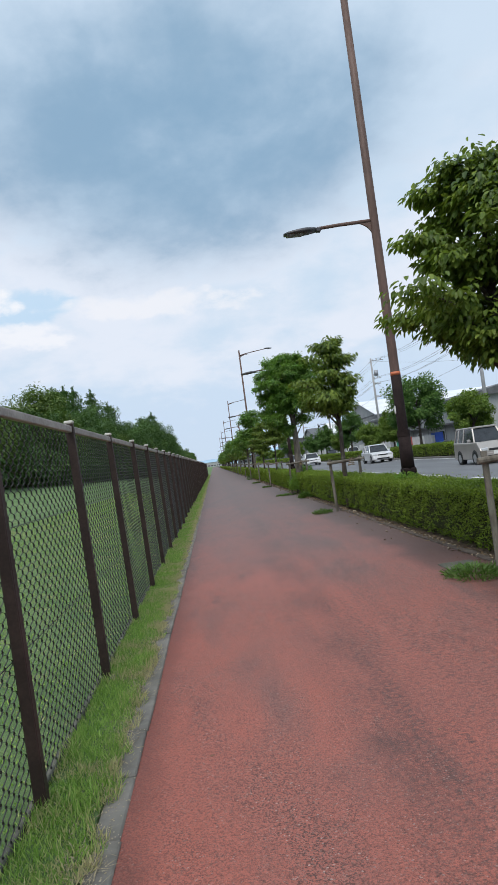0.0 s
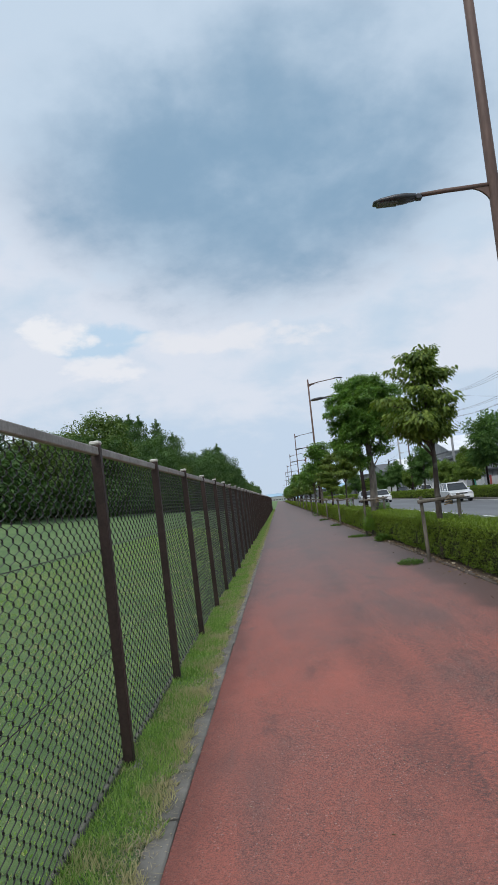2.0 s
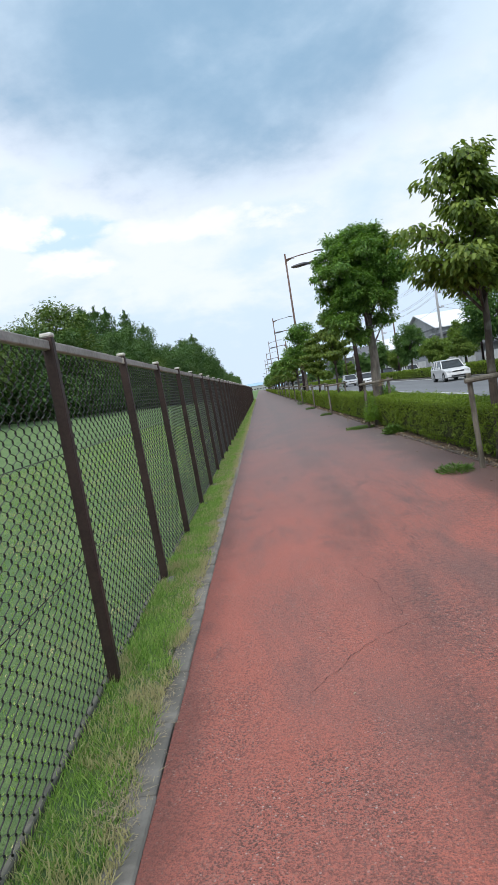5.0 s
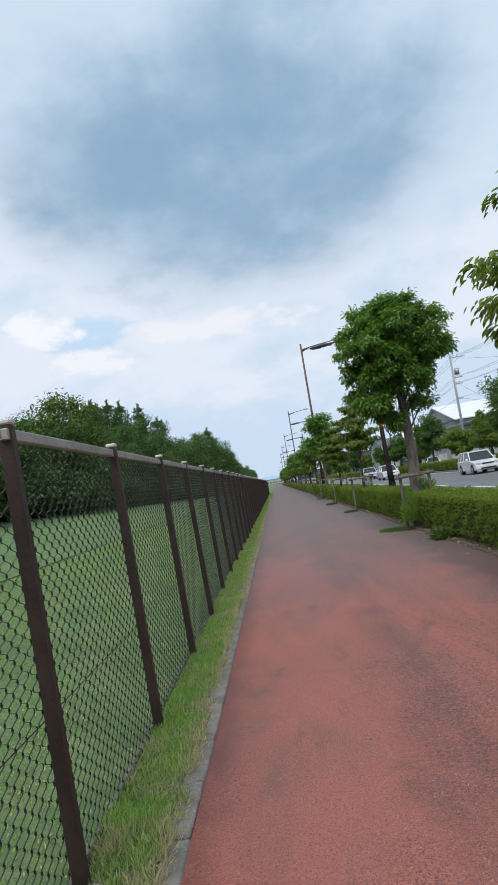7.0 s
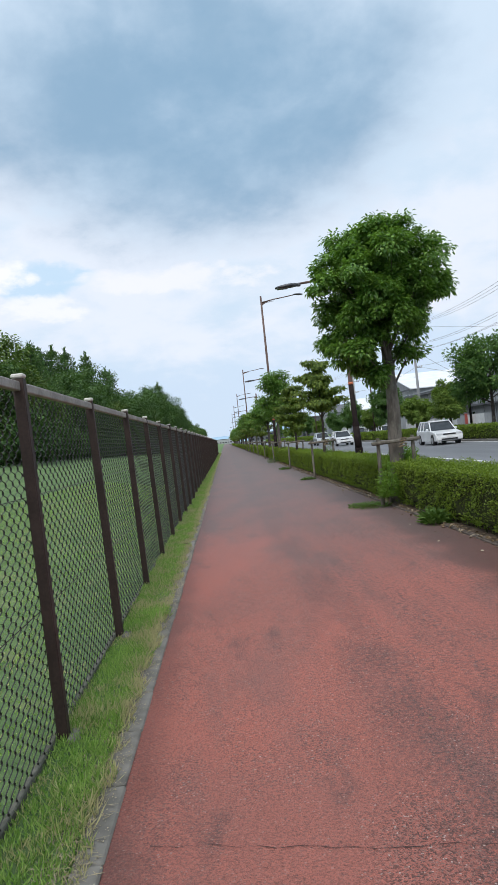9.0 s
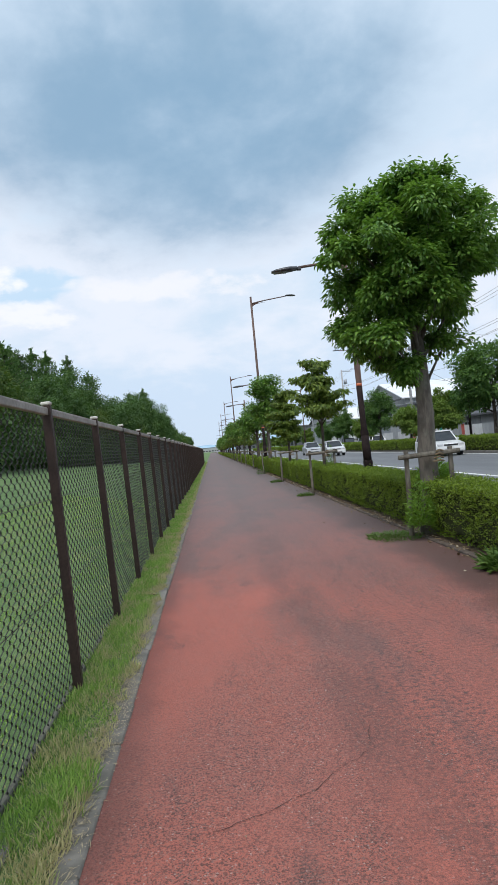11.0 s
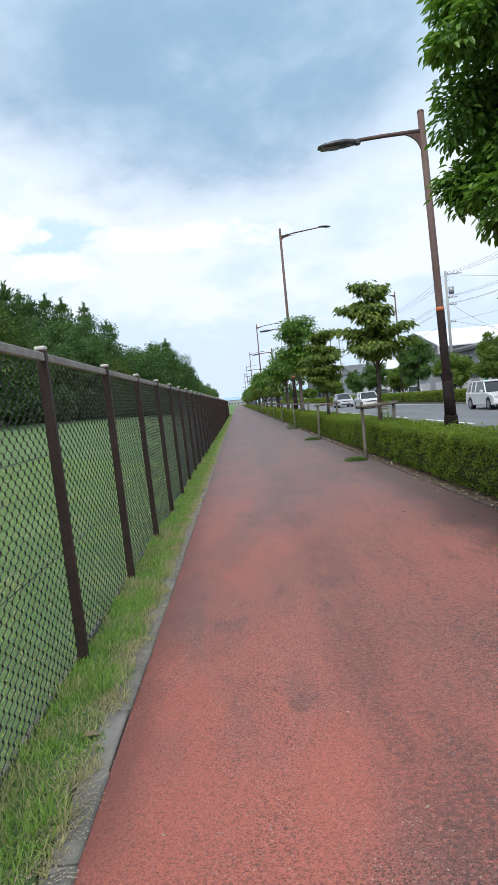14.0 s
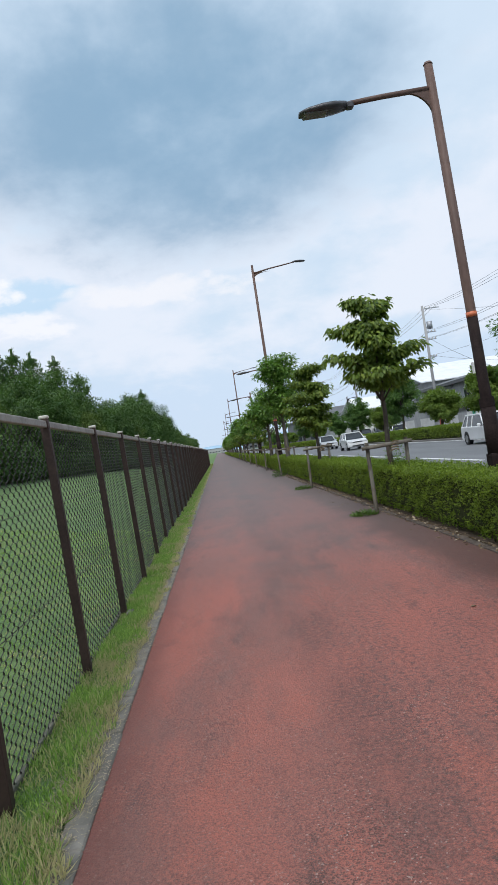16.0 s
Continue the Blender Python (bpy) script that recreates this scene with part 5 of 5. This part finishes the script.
    part("bumper", block(-width * 0.46, width * 0.46, -L - 0.04, -L + 0.1, 0.28, 0.52, 0.04, 2), paint, t)
    part("intake", block(-width * 0.30, width * 0.30, -L - 0.047, -L + 0.02, 0.30, 0.40, 0.01), M_BLACK, t)
    part("plate", block(-0.165, 0.165, -L - 0.055, -L - 0.03, 0.42, 0.58, 0.004), M_PLATE, t, "plain pale plate")
    return t


P_SILVER, P_BLACK, P_WHITE, P_BEIGE = car_paint("silver_paint", (0.58, 0.60, 0.63), 0.3), car_paint("black_paint", (0.012, 0.012, 0.014)), car_paint("white_paint", (0.72, 0.73, 0.74), 0), car_paint("beige_paint", (0.40, 0.37, 0.34), 0.4)
car((12.6, 32.6, -0.02), P_BEIGE, "silver-beige boxy minivan on the road", 3.4, 1.48, 1.75, "van")
car((13.7, 58.2, -0.02), P_WHITE, "white estate car with a dark lower grille on the road", 4.2, 1.69, 1.52, "wagon")
car((11.9, 99.0, -0.02), P_SILVER, "pale silver hatchback car on the road", 4.25, 1.70, 1.52)
car((11.8, 84.0, -0.02), P_WHITE, "white hatchback car on the road", 4.2, 1.69, 1.50)
for k, (x, y, m, kd) in enumerate([(21.0, 104, P_WHITE, "van"), (21.5, 114, P_WHITE, "wagon"), (21.2, 122, P_BLACK, "wagon")]):
    car((x, y, 0.03), m, "parked car beyond the far hedge", 4.2, 1.68, 1.55, kd)


# ---- grass, weeds, litter ----
def blades(name, label, x0, x1, y0, y1, count, height, width, seed, ground=0.012, edge=None):
    rng = np.random.default_rng(seed)
    x, y = rng.uniform(x0, x1, count), rng.uniform(y0, y1, count)
    keep = np.ones(count, bool)
    tuft = np.array([noise.noise(Vector((a * 3.1, b * 1.9, seed))) for a, b in zip(x, y)])
    if edge:
        ragged = np.array([noise.noise(Vector((0.0, b * 3.3, seed + 5.0))) + 0.5 * noise.noise(Vector((9.0, b * 11.0, seed))) for b in y])
        keep = x < edge + 0.13 * ragged
    x, y, tuft = x[keep], y[keep], tuft[keep]
    n = len(x)
    h = height * (0.55 + 0.7 * rng.uniform(0, 1, n)) * (1 + 0.9 * np.clip(tuft, -0.5, 1))
    z = np.full(n, ground) if not callable(ground) else ground(x, y)
    p = np.stack([x, y, z - 0.004], 1)
    tip = np.stack([rng.normal(0.05, 0.5, n), rng.normal(0, 0.5, n), np.full(n, 0.9)], 1)
    up = rng.normal(0, 1, (n, 3))
    me = leaf_mesh(name, p, tip, up, h, width * (0.7 + 0.6 * rng.uniform(0, 1, n)), M_GRASS, False, 0.1)
    tagged(new(name, me), label, "grass", kind="stuff")


blades("verge_grass", "rough green grass with dry straw along the kerb", -1.12, -0.72, 0.5, 20, 60000, 0.062, 0.0055, 1, edge=-0.745)
blades("verge_grass", "rough green grass with dry straw along the kerb", -1.12, -0.66, 20, 42, 62000, 0.070, 0.0060, 2, edge=-0.745)
blades("verge_grass", "rough green grass along the far kerb", -1.12, -0.70, 42, 120, 30000, 0.06, 0.016, 3, edge=-0.74)


def straw(x0, x1, y0, y1, count, seed):
    """Dry stems and clippings lying on the kerb."""
    rng = np.random.default_rng(seed)
    y = rng.uniform(y0, y1, count)
    heap = np.array([noise.noise(Vector((3.0, b * 1.7, seed))) + 0.5 * noise.noise(Vector((7.0, b * 6.0, seed))) for b in y])
    x = x0 + (x1 - x0) * rng.beta(1.6, 2.4, count) + 0.03 * heap
    keep = heap > rng.uniform(-0.45, 0.25, count)
    x, y = x[keep], y[keep]
    n = len(x)
    p = np.stack([x, y, 0.016 + rng.uniform(0, 0.012, n)], 1)
    tip = np.stack([rng.normal(0, 0.8, n), rng.normal(0, 1, n), rng.normal(0.06, 0.10, n)], 1)
    me = leaf_mesh("straw", p, tip, np.array([[0, 0, 1.0]]) + rng.normal(0, 0.2, (n, 3)), rng.uniform(0.025, 0.085, n), rng.uniform(0.0025, 0.0055, n), M_STRAW, False, 0.1)
    tagged(new("straw", me), "pale dry straw lying along the kerb", "straw", kind="stuff")


straw(-0.92, -0.68, 1, 20, 16000, 21)
straw(-0.94, -0.67, 20, 44, 30000, 22)


def gravel(x0, x1, y0, y1, count, seed):
    """Small pale stones washed up along the kerb, joined into one mesh."""
    rng = np.random.default_rng(seed)
    y = rng.uniform(y0, y1, count)
    heap = np.array([noise.noise(Vector((5.0, b * 0.9, seed))) + 0.5 * noise.noise(Vector((2.0, b * 4.0, seed))) for b in y])
    keep = heap > rng.uniform(-0.40, 0.35, count)
    y = y[keep]
    n = len(y)
    x = x0 + (x1 - x0) * rng.beta(2.4, 2.0, n)
    size = rng.uniform(0.002, 0.006, n)
    shape = np.array([(1, 0, 0), (0, 1, 0), (-1, 0, 0), (0, -1, 0), (0.1, 0.1, 0.8)])
    turn = rng.uniform(0, 6.28, n)
    c, w = np.cos(turn)[:, None], np.sin(turn)[:, None]
    sx, sy = shape[:, 0][None] * rng.uniform(0.7, 1.3, (n, 5)), shape[:, 1][None] * rng.uniform(0.7, 1.3, (n, 5))
    v = np.stack([x[:, None] + size[:, None] * (sx * c - sy * w), y[:, None] + size[:, None] * (sx * w + sy * c), 0.015 + size[:, None] * shape[:, 2][None]], 2).reshape(-1, 3)
    f = (np.arange(n)[:, None, None] * 5 + np.array([(0, 1, 4), (1, 2, 4), (2, 3, 4), (3, 0, 4)])[None]).reshape(-1, 3)
    tagged(new("gravel", mesh_of("gravel", v, f, M_GRAVEL)), "small pale gravel washed up along the kerb", "gravel", kind="stuff")


gravel(-0.90, -0.66, 1, 20, 9000, 31)
gravel(-0.92, -0.65, 20, 40, 22000, 32)


def post_pads():
    """Pale footing slabs at some fence posts."""
    rng = random.Random(12)
    me = None
    for k in (3, 4, 7, 9, 10, 13, 16):
        if me is None:
            o = part("footing_slab", block(0.0, 0.075, -0.085, 0.085, -0.1, 0.045, 0.012), M_KERB)
            me = o.data
        else:
            o = new("footing_slab", me)
        tagged(o, "small weathered concrete footing at a fence post", "footing", "footings along the fence", "structure")
        o.location = (-1.1 + 0.034, 2.0 * k + rng.uniform(-0.02, 0.02), rng.uniform(-0.02, 0.0))
        o.rotation_euler = (0, 0, radians(rng.uniform(-4, 4)))


post_pads()


def lawn_z(x, y):
    c = np.clip(1.75 - 0.009 * (y - 47), 0.6, 2.1)
    xs = np.array([-13, -9.5, -6, -3, -1.16])
    fs = np.array([1.0, 0.74, 0.42, 0.13, 0.0])
    return c * np.interp(x, xs, fs) + np.interp(x, [-3, -1.16], [0.01, 0.012])


blades("lawn_grass", "short mown lawn grass behind the fence", -5.0, -1.16, 2, 40, 120000, 0.026, 0.009, 4, ground=lawn_z)


def weed(at, spread, count, leaf, seed, upright, label, material=M_WEED):
    rng = np.random.default_rng(seed)
    count, leaf = count * 2, leaf * 0.7
    a = rng.uniform(0, 2 * math.pi, count)
    r = spread * rng.uniform(0, 1, count) ** 0.6
    z = upright * rng.uniform(0, 1, count) ** 1.4 * (1 - 0.6 * r / spread)
    p = np.stack([at[0] + np.cos(a) * r * 0.75, at[1] + np.sin(a) * r, at[2] + z], 1)
    tips = np.stack([np.cos(a), np.sin(a), rng.uniform(0.0, 1.2, count)], 1) + rng.normal(0, 0.35, (count, 3))
    me = leaf_mesh("weed", p, tips, np.array([0, 0, 1.0]) + rng.normal(0, 0.4, (count, 3)), leaf * rng.uniform(0.6, 1.3, count), leaf * 0.17 * rng.uniform(0.6, 1.3, count), material)
    tagged(new("weed", me), label, "weed", "weeds by the stakes", "stuff")


weed((2.55, 7.9, 0.0), 0.40, 420, 0.11, 1, 0.09, "grassy green weed tuft at the path edge")
weed((2.45, 17.6, 0.0), 0.30, 300, 0.10, 2, 0.10, "low green weed patch at the path edge")
weed((2.62, 27.5, 0.0), 0.52, 520, 0.09, 3, 0.05, "low green weed patch at a stake's foot")
weed((2.9, 27.0, 0.2), 0.22, 420, 0.13, 4, 0.75, "bright leafy shoots climbing beside a stake", M_SHOOT)
weed((3.35, 27.6, 0.8), 0.30, 360, 0.13, 5, 0.35, "bright leafy shoots round a tree trunk", M_SHOOT)
weed((3.6, 28.3, 0.8), 0.34, 320, 0.12, 6, 0.35, "bright leafy shoots above the hedge", M_SHOOT)
weed((2.6, 37.2, 0.0), 0.30, 260, 0.10, 7, 0.08, "low green weed patch at a stake's foot")
weed((2.6, 46.0, 0.0), 0.34, 220, 0.11, 8, 0.10, "low green weed patch at the path edge")
weed((2.95, 24.4, 0.0), 0.22, 200, 0.22, 9, 0.22, "spiky green grass clump under the hedge")
weed((3.4, 37.5, 0.85), 0.22, 200, 0.10, 10, 0.9, "yellowing suckers round a slim trunk", M_SHOOT)
weed((2.75, 56.0, 0.0), 0.4, 220, 0.13, 11, 0.55, "bushy green weed beside the hedge")
weed((3.45, 13.3, 0.82), 0.25, 160, 0.09, 12, 0.14, "leafy shoots at the lamp's foot", M_SHOOT)


def litter():
    rng = np.random.default_rng(21)
    n = 2600
    y = rng.uniform(2, 60, n)
    x = 3.02 + np.abs(rng.normal(0, 0.10, n)) - 0.10
    few = rng.uniform(0, 1, n) < 0.06
    x[few] -= rng.uniform(0, 0.5, few.sum())
    z = np.where(x > 3.06, 0.02, np.where(x > 2.95, 0.05, 0.006))
    tips = rng.normal(0, 1, (n, 3)) * np.array([1, 1, 0.25])
    me = leaf_mesh("leaf_litter", np.stack([x, y, z], 1), tips, np.array([0, 0, 1.0]) + rng.normal(0, 0.3, (n, 3)), rng.uniform(0.025, 0.075, n), rng.uniform(0.015, 0.04, n), M_DEAD)
    tagged(new("leaf_litter", me), "dry brown fallen leaves along the hedge foot", "leaf litter", kind="stuff")
    n = 260
    p = np.stack([rng.uniform(-0.6, 2.9, n), rng.uniform(2, 60, n), np.full(n, 0.004)], 1)
    me = leaf_mesh("path_debris", p, rng.normal(0, 1, (n, 3)) * np.array([1, 1, 0.15]), np.array([0, 0, 1.0]) + rng.normal(0, 0.2, (n, 3)), rng.uniform(0.008, 0.03, n), rng.uniform(0.006, 0.014, n), M_DEAD)
    tagged(new("path_debris", me), "tiny dry leaf scraps scattered on the path", "debris", kind="stuff")
    for (x, y, s) in ((1.95, 30.2, 0.06), (-0.86, 24.9, 0.10), (1.3, 22.0, 0.04)):
        me = leaf_mesh("fallen_leaf", np.array([[x, y, 0.03 if x < 0 else 0.006]]), np.array([[1, 0.3, 0.05]]), np.array([[0.1, 0, 1.0]]), s, s * 0.6, M_DEAD)
        tagged(new("fallen_leaf", me), "pale curled fallen leaf on the ground", "leaf", "fallen leaves")


litter()


def crack(points, width, seed):
    """A ragged crack along a rough line on the path."""
    rng = random.Random(seed)
    verts, faces = [], []
    line = []
    for (ax, ay), (bx, by) in zip(points, points[1:]):
        n = max(2, int(math.hypot(bx - ax, by - ay) / 0.035))
        for k in range(n):
            f = k / n
            line.append((ax + (bx - ax) * f, ay + (by - ay) * f))
    drift = 0.0
    for k, (x, y) in enumerate(line):
        drift = drift * 0.8 + rng.uniform(-0.012, 0.012)
        w = width * rng.uniform(0.25, 1.2) * (0.4 if rng.random() < 0.2 else 1)
        j = len(verts)
        dx, dy = (line[min(k + 1, len(line) - 1)][0] - line[max(k - 1, 0)][0], line[min(k + 1, len(line) - 1)][1] - line[max(k - 1, 0)][1])
        l = math.hypot(dx, dy) or 1
        nx, ny = -dy / l, dx / l
        x, y = x + nx * drift, y + ny * drift
        verts += [(x + nx * w, y + ny * w, 0.004), (x - nx * w, y - ny * w, 0.004)]
        if k:
            faces.append((j - 2, j - 1, j + 1, j))
    ob = new("crack", mesh_of("crack", verts, faces, M_CRACK))
    tagged(ob, "thin dark crack across the red asphalt", "crack", "cracks in the path", "structure")


crack([(-0.5, 16.9), (0.3, 16.72), (0.9, 16.6), (1.7, 16.95), (2.4, 17.3)], 0.0019, 1)
crack([(0.0, 11.5), (0.35, 12.0), (0.7, 12.3), (1.4, 12.45), (2.3, 12.5)], 0.0017, 2)
crack([(-0.2, 20.0), (0.3, 20.25), (0.65, 20.6), (0.7, 20.95)], 0.0019, 3)
crack([(1.35, 24.4), (1.5, 23.3), (1.75, 22.4), (2.2, 21.6)], 0.0019, 4)
crack([(0.5, 13.6), (0.62, 13.0), (0.66, 12.4)], 0.0019, 5)
crack([(1.1, 5.6), (1.9, 6.0), (2.6, 6.3)], 0.0019, 6)
crack([(0.8, 26.2), (1.3, 26.0), (1.9, 26.5)], 0.0019, 7)


def slab():
    t = part("drain_slab", block(2.42, 2.82, 8.35, 8.75, -0.02, 0.012, 0.006), M_SILL)
    tagged(t, "small dirty concrete drain slab at the path edge", "drain", kind="structure")


slab()


# ---- kerb stones, last ----
def kerb_row(name, label, x0, x1, z0, z1, y0, y1, step, far_to, material):
    holder = thing(name, label, "kerb", kind="structure")
    rng = random.Random(3)
    me = None
    n = int((y1 - y0) / step)
    for k in range(n):
        if me is None:
            o = part("kerb_stone", block(x0, x1, 0.004, step - 0.008, z0, z1, 0.008), material, holder)
            me = o.data
        else:
            o = child("kerb_stone", me, holder)
        o.location = (rng.uniform(-0.006, 0.006), y0 + k * step, rng.uniform(-0.005, 0.004))
        o.rotation_euler = (radians(rng.uniform(-0.3, 0.3)), 0, radians(rng.uniform(-0.4, 0.4)))
    part("kerb_run", block(x0, x1, y1, far_to, z0, z1), material, holder)


kerb_row("path_kerb", "worn grey concrete edging stones beside the grass", -0.79, -0.668, -0.12, 0.014, -3, 60, 0.6, 500, M_KERB)
kerb_row("hedge_kerb", "low soil-stained concrete edging under the hedge", 2.962, 3.055, -0.12, 0.022, -3, 60, 0.6, 500, M_KERB_SOIL)
